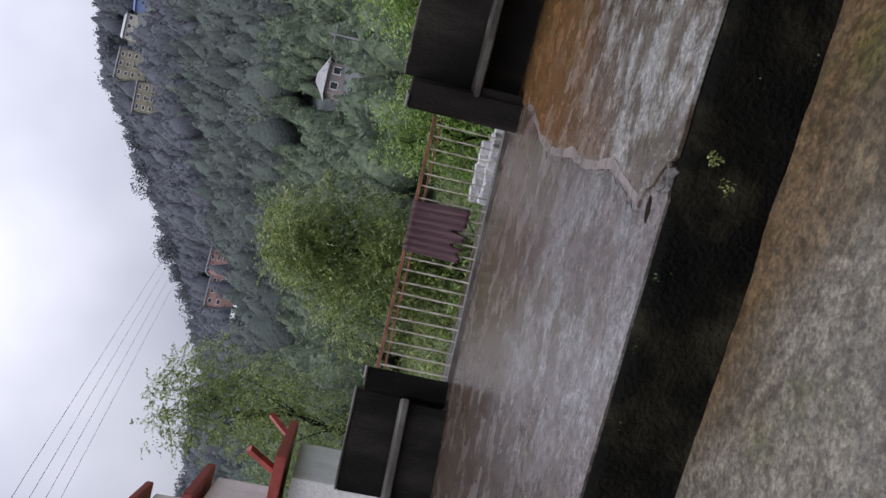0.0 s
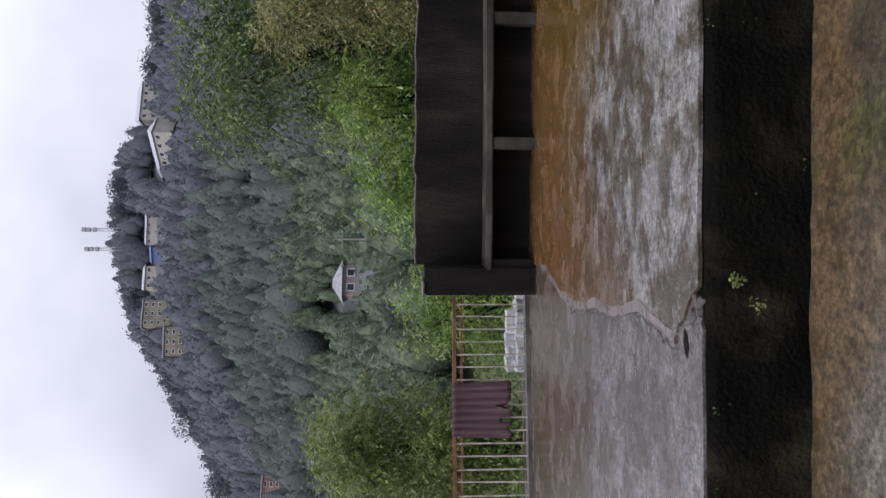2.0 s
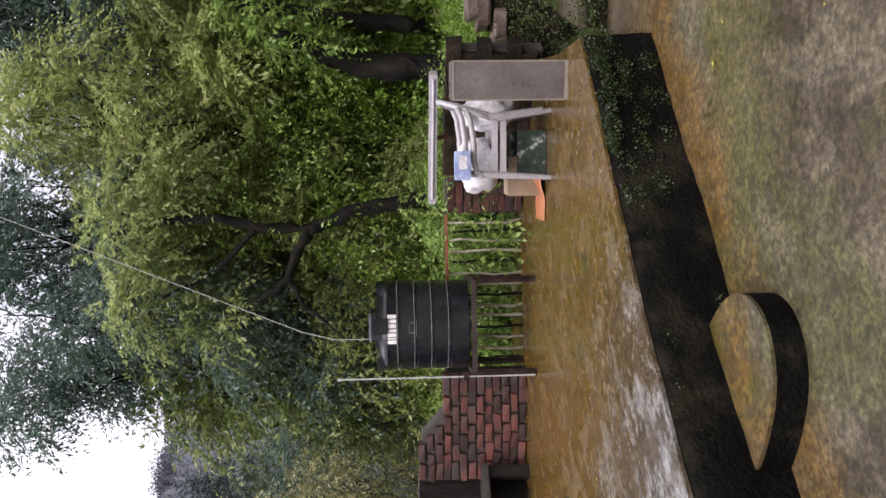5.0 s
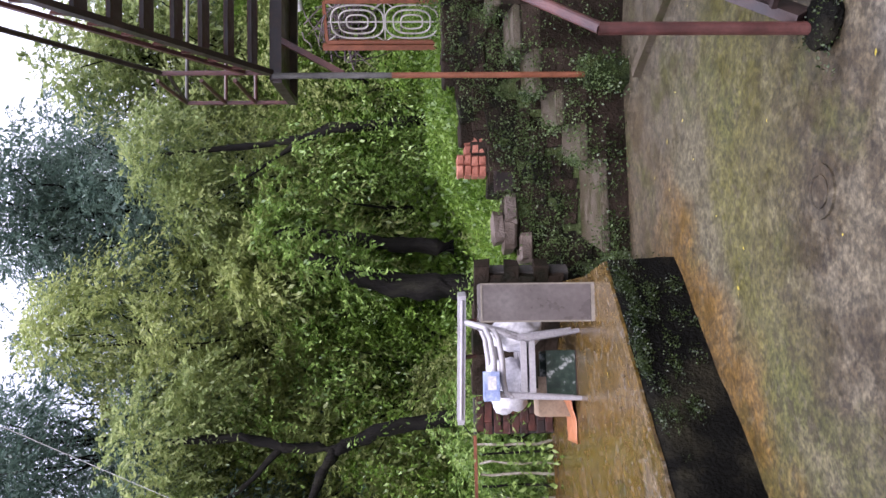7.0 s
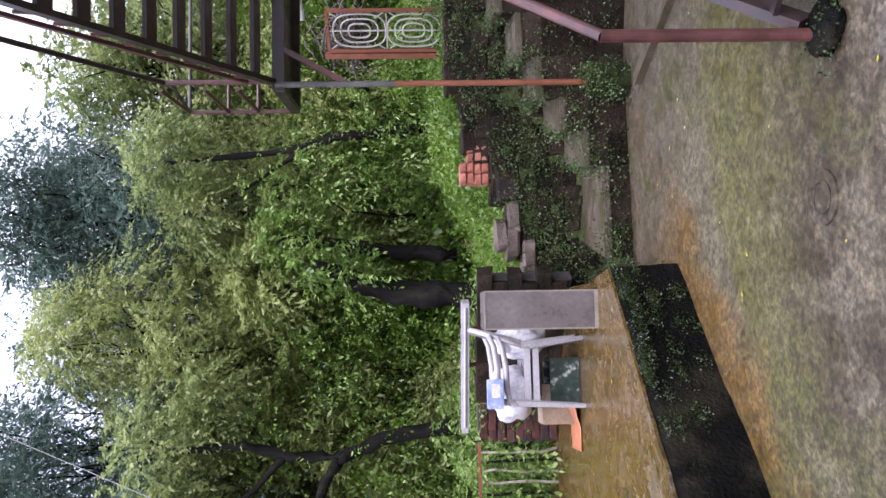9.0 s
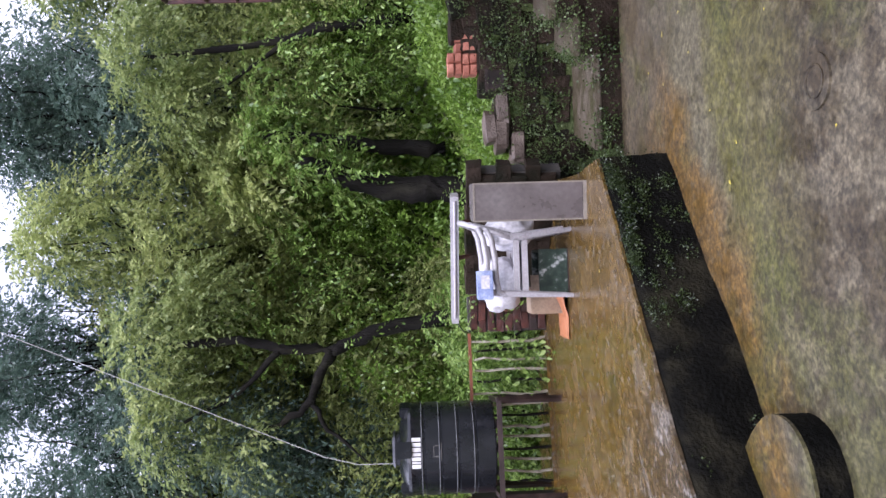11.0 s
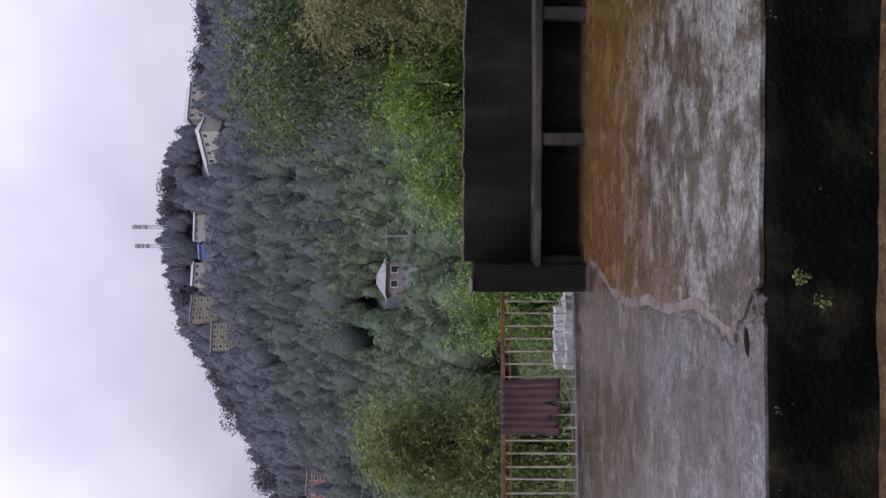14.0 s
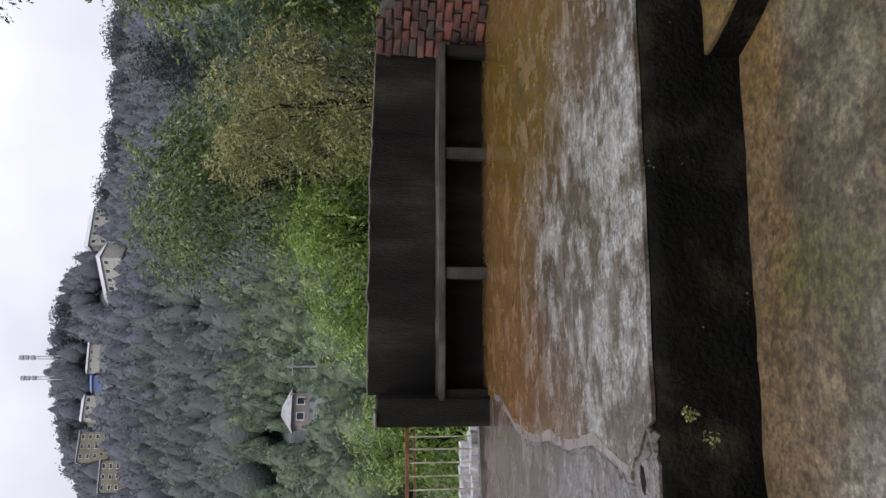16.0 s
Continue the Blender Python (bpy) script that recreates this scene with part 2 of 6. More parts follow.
def add_box(bm, x0, x1, y0, y1, z0, z1, bevel=0.0, m=None):
    r = bmesh.ops.create_cube(bm, size=1.0)
    vs = r["verts"]
    bmesh.ops.scale(bm, vec=(x1 - x0, y1 - y0, z1 - z0), verts=vs)
    bmesh.ops.translate(bm, vec=((x0 + x1) / 2, (y0 + y1) / 2, (z0 + z1) / 2), verts=vs)
    if bevel:
        es = list({e for v in vs for e in v.link_edges})
        r2 = bmesh.ops.bevel(bm, geom=es, offset=bevel, segments=2, affect="EDGES")
        vs = list({v for f in r2["faces"] for v in f.verts} | {v for v in vs if v.is_valid})
    if m is not None:
        bmesh.ops.transform(bm, matrix=m, verts=vs)
    return vs


def box_bm(*a, **k):
    bm = bmesh.new()
    add_box(bm, *a, **k)
    return bm


def add_tube(bm, a, b, r0, r1=None, seg=8, caps=True):
    a, b = Vector(a), Vector(b)
    d = b - a
    rr = bmesh.ops.create_cone(bm, cap_ends=caps, segments=seg, radius1=r0, radius2=r0 if r1 is None else r1, depth=d.length)
    bmesh.ops.transform(bm, matrix=Matrix.Translation((a + b) / 2) @ d.to_track_quat("Z", "Y").to_matrix().to_4x4(), verts=rr["verts"])
    return rr["verts"]


def tube_bm(a, b, r0, r1=None, seg=8):
    bm = bmesh.new()
    add_tube(bm, a, b, r0, r1, seg)
    return bm


def add_bar(bm, a, b, w, h):
    """A square bar from a to b, w wide sideways and h high."""
    a, b = Vector(a), Vector(b)
    d = b - a
    q = d.to_track_quat("Y", "Z").to_matrix().to_4x4()
    return add_box(bm, -w / 2, w / 2, -d.length / 2, d.length / 2, -h / 2, h / 2, 0, Matrix.Translation((a + b) / 2) @ q)


def bar_bm(a, b, w, h):
    bm = bmesh.new()
    add_bar(bm, a, b, w, h)
    return bm


def prism_bm(outline, z0, z1, rough=0.0, seed=1):
    """An upright prism on an outline; z1 may be a function of x and y."""
    bm = bmesh.new()
    top = z1 if callable(z1) else (lambda x, y: z1)
    lo = [bm.verts.new((x, y, z0)) for x, y in outline]
    hi = [bm.verts.new((x, y, top(x, y))) for x, y in outline]
    k = len(outline)
    for i in range(k):
        bm.faces.new((lo[i], lo[(i + 1) % k], hi[(i + 1) % k], hi[i]))
    bm.faces.new(hi)
    bm.faces.new(lo[::-1])
    bm.normal_update()
    bmesh.ops.triangulate(bm, faces=[f for f in bm.faces if len(f.verts) > 4], ngon_method="EAR_CLIP")
    return bm


# ---- the ground: one sheet from the court to the hills ----
CREST = [(-180, 30), (-60, 30), (-40, 34), (-25, 37), (-18.5, 41), (-14, 50), (-12, 58), (-8.2, 69), (-4, 84), (0, 98), (4, 104), (8, 106), (12.5, 104), (16, 97.5),
         (20, 91), (24, 85.5), (27, 84), (35, 80), (50, 70), (70, 60), (110, 50), (180, 30)]


def crest(az):
    return float(np.interp(az, [c[0] for c in CREST], [c[1] for c in CREST]))


def bank_line(az):
    """How far from the camera's stand the wooded bank begins."""
    return float(np.interp(az, [-180, -40, -15, 28, 36, 46, 56, 62, 75, 100, 180], [8.5, 8.9, 9.0, 9.0, 8.6, 8.6, 8.9, 9.3, 9.6, 9, 8.5]))


def land(x, y):
    """Height of the open land: a dip beyond the terrace, a wooded bank uphill to the right, then the hillside."""
    r, az = math.hypot(x, y), math.degrees(math.atan2(x, y))
    start = bank_line(az)
    if r < start:
        return -0.62
    side = float(np.interp(az, [-180, -60, 20, 38, 52, 62, 80, 100, 140, 180], [0, -1.2, -2.0, 0.2, 0.8, 1.3, 1.8, 1.6, 0.4, 0]))
    near = -0.62 + (side + 0.45) * min(1, (r - start) / 3.0)
    u = min(max((r - 40) / 255.0, 0), 1)
    up = crest(az) * (0.25 * u + 0.75 * u ** 1.6)
    if r > 295:
        up -= (r - 295) * 0.25
    rough = 0.25 if r < 30 else 2.5
    wob = noise.noise((x * 0.05, y * 0.05, 0.3)) * rough * min(1, (r - start) / 6)
    slope = max(side, 0) * min(max((r - start - 1.5) / 5, 0), 1) * 2.0 + min(side, 0) * min(max((r - start) / 12, 0), 1) * 1.4
    return max(near + up + wob + slope, -20 if r > 900 else -99)


def build_ground():
    radii = [0, 3, 6, 8.3, 8.6, 9, 9.4, 9.8, 10.3, 11, 12, 13.5, 15, 17, 20, 24, 30, 38, 48, 60, 75, 95, 115, 140, 165, 190, 215, 240, 260, 275, 285, 295, 305, 330, 380, 480, 700, 1200, 3000]
    k = 180
    verts, faces = [], []
    for r in radii:
        for i in range(k):
            a = 2 * math.pi * i / k
            x, y = r * math.sin(a), r * math.cos(a)
            verts.append((x, y, land(x, y)))
    for j in range(len(radii) - 1):
        for i in range(k):
            a, b = j * k + i, j * k + (i + 1) % k
            faces.append((a, a + k, b + k, b))
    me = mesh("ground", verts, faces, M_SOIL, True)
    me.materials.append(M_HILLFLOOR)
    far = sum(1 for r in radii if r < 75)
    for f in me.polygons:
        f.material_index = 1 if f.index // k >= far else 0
    ob = new("ground", me)
    tagged(ob, "green wooded hillside and soil round the terrace", "ground", kind="structure")


build_ground()

# ---- lower court ----
EDGE = [(-6.0, 4.10), (-3.4, 3.88), (-1.43, 3.71), (-0.1, 3.62), (1.0, 3.51), (2.0, 3.41), (2.62, 3.34), (3.9, 3.12), (5.02, 2.90)]


def court_level(x, y):
    return -0.5 + 0.03 * min(max((1.6 - x) / 2.5, 0), 2.2)


def court_bm():
    bm = bmesh.new()
    outline_x = np.linspace(-7, 7.4, 60)
    cols = []
    for x in outline_x:
        top = 3.55 if x < 4.6 else 3.9
        top = max(top, float(np.interp(x, [p[0] for p in EDGE], [p[1] for p in EDGE])) + 0.1 if x < 5.0 else 3.9)
        if x > 5.8:
            top = float(np.interp(x, [5.8, 6.1, 6.7, 7.1, 7.4], [3.75, 3.35, 2.75, 2.1, 1.2]))
        cols.append([bm.verts.new((x, y, court_level(x, y) + 0.012 * noise.noise((x * 1.3, y * 1.3, 0)))) for y in np.linspace(-6, top, 40)])
    for a, b in zip(cols, cols[1:]):
        for i in range(len(a) - 1):
            bm.faces.new((a[i], b[i], b[i + 1], a[i + 1]))
    return bm


tagged(link_bm("court_floor", court_bm(), M_COURT, smooth=True), "wet mottled concrete court with moss patches", "floor", kind="structure")

# ---- terrace: two slabs that meet at a broken step ----
BENCH_A, BENCH_B = (0.43, 7.90), (4.28, 7.30)
SEAM = [(0.72, 7.95), (0.70, 7.5), (0.60, 7.1), (0.42, 6.7), (0.30, 6.3), (0.25, 5.9), (0.26, 5.5), (0.18, 4.95), (0.20, 4.5), (0.10, 4.15), (0.02, 3.92), (0.16, 3.74), (0.24, 3.60)]
back_right = [(0.74, 8.9), (4.7, 8.2), (7.0, 6.0), (7.0, 4.6), (6.42, 3.92), (5.58, 3.36)]


def jagged(points, step, amount, seed):
    rnd = random.Random(seed)
    out = []
    for a, b in zip(points, points[1:]):
        k = max(1, int(math.dist(a, b) / step))
        for i in range(k):
            f = i / k
            out.append((a[0] + (b[0] - a[0]) * f + rnd.uniform(-amount, amount) * (0 < i), a[1] + (b[1] - a[1]) * f + rnd.uniform(-amount, amount) * (0 < i)))
    return out + [points[-1]]


front_right = [p for p in EDGE if p[0] > 0.3]
right_outline = jagged([(5.02, 2.90)] + front_right[::-1][1:] + [(0.24, 3.60)], 0.11, 0.010, 4) + jagged(SEAM[::-1], 0.07, 0.016, 5)[1:] + back_right
tagged(link_bm("terrace_floor_1", prism_bm(right_outline[::-1], -0.02, 0.0), M_TERRACE), "rain-wet concrete terrace stained rusty by algae", "floor", kind="structure")
front_left = [p for p in EDGE if p[0] < 0.1]
left_outline = jagged(front_left, 0.2, 0.006, 6) + [(0.05, 3.60), (0.42, 3.75), (0.5, 6.6), (0.80, 7.2), (0.80, 8.9), (-6, 8.9)]
tagged(link_bm("terrace_floor_2", prism_bm(left_outline, -0.03, -0.014), M_TERRACE_GREY), "wet pinkish-grey concrete terrace beside the broken seam", "floor", kind="structure")
tagged(link_bm("terrace_fill", prism_bm([(-6, 4.14), (0.25, 3.66), (2.0, 3.47), (3.9, 3.18), (4.95, 2.97), (5.5, 3.4), (6.36, 3.95), (6.9, 4.65), (6.9, 5.95), (4.6, 8.1), (0.4, 8.85), (-6, 8.85)], -0.7, -0.036), M_MORTAR), "earth and rubble fill under the terrace", "fill", kind="structure")


def retaining_wall():
    """The black front of the terrace, uneven, with a lip of moss."""
    pts = jagged(EDGE, 0.10, 0.008, 9) + jagged([(5.02, 2.90), (5.58, 3.36), (6.42, 3.92)], 0.12, 0.008, 10)[1:]
    rows = 9
    verts, faces = [], []
    for i, (x, y) in enumerate(pts):
        for j in range(rows):
            f = j / (rows - 1)
            z = -0.60 + 0.572 * f
            w = 0.028 * noise.noise((x * 2.2, z * 4, 1.7)) + 0.012 * noise.noise((x * 9, z * 9, 5.1))
            verts.append((x + (w * 0.4 if x > 5 else 0), y - 0.012 + w - 0.03 * (1 - f), z))
    for i in range(len(pts) - 1):
        for j in range(rows - 1):
            a = i * rows + j
            faces.append((a, a + rows, a + rows + 1, a + 1))
    base = len(verts)
    for x, y in pts:
        verts.append((x - 0.1 * (x > 5.1), y + 0.25, -0.034))
    for i in range(len(pts) - 1):
        faces.append((i * rows + rows - 1, (i + 1) * rows + rows - 1, base + i + 1, base + i))
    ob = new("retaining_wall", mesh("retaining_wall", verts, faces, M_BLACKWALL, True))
    tagged(ob, "low black concrete retaining wall, damp and mossy", "wall", kind="structure")


retaining_wall()


def half_round_step():
    st = thing("half_round_step", (2.33, 3.36, -0.5), "dark half-round concrete step with a wet worn top", "step")
    out, k = [], 28
    for i in range(k + 1):
        a = math.pi + math.pi * i / k
        out.append((0.40 * math.cos(a) * (1 + 0.02 * math.sin(5 * a)) + 0.05 * math.sin(a) * -1, 0.55 * math.sin(a)))
    out += [(0.40, 0.1), (-0.40, 0.12)]
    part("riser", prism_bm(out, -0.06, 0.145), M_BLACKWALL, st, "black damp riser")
    cx, cy = sum(p[0] for p in out) / len(out), sum(p[1] for p in out) / len(out)
    bm = prism_bm(out, 0.147, 0.165)
    part("tread", bm, M_COURT, st, "wet grey tread")


half_round_step()

# ---- parapet with built-in bench at the back ----
along = Vector((BENCH_B[0] - BENCH_A[0], BENCH_B[1] - BENCH_A[1]))
BL = along.length
B_ANG = math.degrees(math.atan2(along.y, along.x))


def parapet():
    p = thing("parapet", (*BENCH_A, 0), "black weathered parapet wall with a mossy uneven top", "wall", kind="structure", turn=B_ANG)
    rnd = random.Random(3)
    verts, faces, n = [], [], 44
    for i in range(n + 1):
        x = 0.28 + (BL - 0.28) * i / n
        top = 1.175 - 0.05 * max(0, (x - 2.6) / 1.3) ** 1.0 + rnd.uniform(-0.006, 0.006) + (0.02 if i in (12, 13) else 0) - (0.012 if 30 < i < 33 else 0)
        for y, z in ((0.36, -0.05), (0.36, top - 0.012), (0.37, top), (0.51, top - 0.004), (0.52, top - 0.02), (0.52, -0.6)):
            verts.append((x, y + rnd.uniform(-0.002, 0.002), z))
    for i in range(n):
        for j in range(5):
            a = i * 6 + j
            faces.append((a, a + 6, a + 7, a + 1))
    ob = new("wall_panel", mesh("wall_panel", verts, faces, M_DARKWALL))
    ob.parent = p
    # Thin pale strip paints the bright sky-lit rim of the wall top.
    tops, quads = [], []
    for i in range(n + 1):
        x, z = verts[i * 6 + 2][0], verts[i * 6 + 2][2]
        e = 0.006 * noise.noise((x * 6, 2.0, 0))
        tops += [(x, 0.366 + e, z - 0.004), (x, 0.368 + e, z + 0.007), (x, 0.50, z + 0.004)]
    for i in range(n):
        a = i * 3
        quads += [(a, a + 3, a + 4, a + 1), (a + 1, a + 4, a + 5, a + 2)]
    lit_edge = new("top_edge_highlight", mesh("top_edge_highlight", tops, quads, M_SEAM))
    lit_edge.parent = p
    tagged(lit_edge, "pale strip painted for the sky-lit wall-top edge")
    part("pillar", box_bm(0.0, 0.28, -0.02, 0.52, -0.1, 1.085, bevel=0.012), M_DARKWALL, p)
    part("pillar_cap", box_bm(-0.02, 0.13, -0.04, 0.54, 1.087, 1.105, bevel=0.006), M_CONCRETE, p, "pale thin cap stone")


parapet()


def bench():
    b = thing("bench", (*BENCH_A, 0), "long dark concrete bench built against the parapet", "bench", turn=B_ANG)
    bm = bmesh.new()
    add_box(bm, 0.24, BL - 0.02, -0.03, 0.358, 0.42, 0.485, bevel=0.012)
    bmesh.ops.subdivide_edges(bm, edges=[e for e in bm.edges if e.calc_length() > 2], cuts=24)
    for v in bm.verts:
        v.co.z += 0.006 * noise.noise((v.co.x * 2, v.co.y, 0))
        v.co.y += 0.008 * noise.noise((v.co.x * 3, 4, 0)) if v.co.y < 0.1 else 0
    part("seat", bm, M_BENCH, b, "worn grey seat slab")
    for x in (0.30, 1.50, 2.72, 3.80):
        part("post", box_bm(x - 0.06, x + 0.06, 0.0, 0.12, -0.03, 0.42, bevel=0.008), M_DARKWALL if x < 1 or x > 3 else M_BENCH, b)
    part("back_panel", box_bm(0.26, BL - 0.05, 0.33, 0.356, -0.03, 0.42), M_DARKWALL, b, "black rendering under the seat")


bench()


# ---- left end of the terrace ----
def left_parapet():
    p = thing("parapet", (-2.28, 8.28, 0), "black weathered end wall with a small ledge", "wall", kind="structure", turn=198)
    part("pillar", box_bm(0.0, 0.24, -0.30, 0.0, -0.1, 0.865, bevel=0.012), M_DARKWALL, p)
    part("pillar_cap", box_bm(-0.02, 0.12, -0.32, 0.02, 0.867, 0.885, bevel=0.005), M_CONCRETE, p)
    part("wall_panel", box_bm(0.24, 1.3, -0.28, -0.08, -0.1, 0.93, bevel=0.01), M_DARKWALL, p)
    part("cap", box_bm(0.22, 1.3, -0.29, -0.07, 0.932, 0.95, bevel=0.005), M_CONCRETE, p)
    part("ledge", box_bm(0.26, 1.3, -0.08, 0.30, 0.40, 0.46, bevel=0.01), M_CONCRETE, p)
    part("ledge_front", box_bm(0.30, 1.3, -0.06, 0.22, -0.05, 0.398), M_DARKWALL, p)


left_parapet()

# ---- left railing with a hanging mat ----
M_MAT = mat("purple_brown_woven_mat", [(0.07, 0.035, 0.045), (0.11, 0.06, 0.07), (0.15, 0.09, 0.10)], 4, 60, (0.7, 0.9), 0.6, 0.01, squash=(14, 14, 0.5))
M_STONEWHITE = mat("whitewashed_stone", [(0.38, 0.38, 0.38), (0.55, 0.55, 0.56), (0.68, 0.68, 0.69)], 5, 40, (0.6, 0.8), 0.4, 0.02, piece=0.3)
M_RED = mat("red_shrine_paint", [(0.17, 0.025, 0.02), (0.26, 0.04, 0.03), (0.32, 0.07, 0.05)], 5, 50, (0.4, 0.65), 0.2, 0.005)
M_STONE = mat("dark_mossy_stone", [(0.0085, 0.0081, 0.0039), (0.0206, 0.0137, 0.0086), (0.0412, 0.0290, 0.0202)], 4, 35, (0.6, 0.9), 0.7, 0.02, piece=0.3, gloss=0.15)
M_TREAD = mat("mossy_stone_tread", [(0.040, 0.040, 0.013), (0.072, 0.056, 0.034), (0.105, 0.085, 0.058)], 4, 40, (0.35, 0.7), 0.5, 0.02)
M_TANK = mat("black_polyethylene", [(0.005, 0.0055, 0.007), (0.009, 0.010, 0.012)], 3, 30, (0.16, 0.36), 0.05, 0.003)
M_RIB = mat("worn_highlit_rib", [(0.10, 0.105, 0.11), (0.22, 0.225, 0.23)], 12, 60, (0.4, 0.6), 0.0)
M_PVC = mat("white_pipe", [(0.30, 0.32, 0.30), (0.42, 0.44, 0.42)], 5, 60, (0.35, 0.5), 0.05, 0.002)
M_PLASTIC = mat("white_plastic", [(0.3060, 0.2890, 0.2932), (0.3910, 0.3740, 0.3825)], 3, 60, (0.25, 0.4), 0.04, 0.002)
M_BOARD = mat("grey_brown_laminate", [(0.0861, 0.0722, 0.0672), (0.1148, 0.0968, 0.0902), (0.1435, 0.1246, 0.1164)], 2.5, 30, (0.25, 0.45), 0.08, 0.003)
M_PALEEDGE = mat("pale_board_edge", [(0.17, 0.145, 0.115), (0.24, 0.21, 0.17)], 6, 50, (0.4, 0.6), 0.1, 0.003)
M_ORANGE = mat("orange_plastic_sheet", [(0.38, 0.14, 0.06), (0.48, 0.20, 0.10)], 6, 40, (0.3, 0.5), 0.2, 0.01)
M_BLUE = mat("blue_printed_card", [(0.16, 0.20, 0.36), (0.26, 0.31, 0.48), (0.42, 0.46, 0.58)], 14, 60, (0.3, 0.5), 0.03, 0.002)
M_CRATE = mat("dark_green_printed_crate", [(0.006, 0.016, 0.011), (0.012, 0.028, 0.018), (0.03, 0.05, 0.035), (0.42, 0.44, 0.42)], 11, 60, (0.3, 0.5), 0.05, 0.003, spread=0.36)
M_CARD = mat("wet_cardboard", [(0.24, 0.17, 0.11), (0.34, 0.25, 0.17)], 6, 50, (0.6, 0.8), 0.2, 0.005)
M_SACK = mat("white_sack_cloth", [(0.42, 0.40, 0.42), (0.56, 0.545, 0.56), (0.66, 0.65, 0.66)], 5, 40, (0.5, 0.7), 0.2, 0.008)
M_ROOFGREY = mat("grey_tin_roof", [(0.30, 0.31, 0.34), (0.42, 0.43, 0.46)], 0.6, 6, (0.4, 0.6), 0.1, 0.02)
M_PINK = mat("pink_house_wall", [(0.30, 0.17, 0.15), (0.38, 0.23, 0.20)], 0.5, 5, (0.7, 0.9), 0.1, 0.02)
M_CREAM = mat("cream_house_wall", [(0.36, 0.34, 0.30), (0.46, 0.44, 0.39)], 0.5, 5, (0.7, 0.9), 0.1, 0.02)
M_COTTAGE = mat("pale_rose_wall", [(0.26, 0.215, 0.205), (0.34, 0.29, 0.28)], 0.5, 5, (0.7, 0.9), 0.1, 0.02)
M_OCHREWALL = mat("ochre_block_wall", [(0.15, 0.14, 0.10), (0.23, 0.21, 0.15), (0.30, 0.28, 0.22)], 0.35, 3, (0.7, 0.9), 0.1, 0.02)
M_MINT = mat("mint_house_wall", [(0.22, 0.40, 0.35), (0.30, 0.50, 0.44)], 0.5, 5, (0.7, 0.9), 0.1, 0.02)
M_PANE = mat("dark_window_pane", [(0.03, 0.035, 0.045), (0.05, 0.055, 0.065)], 1, 5, (0.1, 0.2), 0.0)
M_TARP = mat("blue_tarpaulin", [(0.08, 0.12, 0.26), (0.12, 0.17, 0.34)], 1, 8, (0.4, 0.6), 0.1, 0.02)
M_CABLE = mat("black_cable", [(0.02, 0.02, 0.022), (0.03, 0.03, 0.032)], 5, 40, (0.5, 0.7), 0.0)
M_ROPE = mat("pale_rope", [(0.28, 0.27, 0.25), (0.36, 0.35, 0.33)], 9, 60, (0.6, 0.8), 0.1, 0.002)
M_STEELRED = mat("red_oxide_steel", [(0.035, 0.013, 0.011), (0.065, 0.022, 0.018), (0.10, 0.038, 0.03)], 6, 60, (0.3, 0.5), 0.15, 0.003)
M_POSTRED = mat("bright_rust_post", [(0.143, 0.046, 0.019), (0.221, 0.072, 0.033)], 8, 60, (0.4, 0.6), 0.2, 0.003)
M_FRAMEWHITE = mat("cream_gate_bars", [(0.350, 0.322, 0.280), (0.448, 0.420, 0.378)], 8, 60, (0.4, 0.6), 0.1, 0.003)


M_TWIG = mat("purple_brown_twigs", [(0.045, 0.030, 0.032), (0.085, 0.06, 0.062), (0.13, 0.10, 0.10)], 8, 60, (0.6, 0.85), 0.3, 0.005)
M_BRICKNEW = mat("orange_brick", [(0.24, 0.08, 0.05), (0.34, 0.12, 0.075), (0.42, 0.17, 0.11)], 6, 60, (0.5, 0.8), 0.5, 0.01, piece=0.35)
M_STONEPALE = mat("brown_stone", [(0.068, 0.049, 0.036), (0.112, 0.084, 0.066), (0.180, 0.140, 0.112)], 5, 45, (0.4, 0.7), 0.6, 0.02, piece=0.3)


def rings_along(bm, pts, radii, seg):
    """A tube of joined rings along a line of points."""
    loops = []
    for i, p in enumerate(pts):
        d = (pts[min(i + 1, len(pts) - 1)] - pts[max(i - 1, 0)]).normalized()
        q = d.to_track_quat("Z", "Y")
        loops.append([bm.verts.new(p + q @ Vector((math.cos(2 * math.pi * k / seg), math.sin(2 * math.pi * k / seg), 0)) * radii[i]) for k in range(seg)])
    for a, b in zip(loops, loops[1:]):
        for k in range(seg):
            bm.faces.new((a[k], a[(k + 1) % seg], b[(k + 1) % seg], b[k]))
    bm.faces.new(loops[0][::-1])
    bm.faces.new(loops[-1])


def limb(bm, a, b, r0, r1, rng, bend=0.08, seg=7, steps=5):
    a, b = Vector(a), Vector(b)
    l = (b - a).length
    off = Vector((0, 0, 0))
    pts = []
    for i in range(steps + 1):
        if 0 < i < steps:
            off = off * 0.6 + Vector([float(v) for v in rng.normal(size=3)]) * bend * l * 0.4
        else:
            off = Vector((0, 0, 0))
        pts.append(a.lerp(b, i / steps) + off)
    rings_along(bm, pts, [r0 + (r1 - r0) * i / steps for i in range(steps + 1)], seg)
    return pts


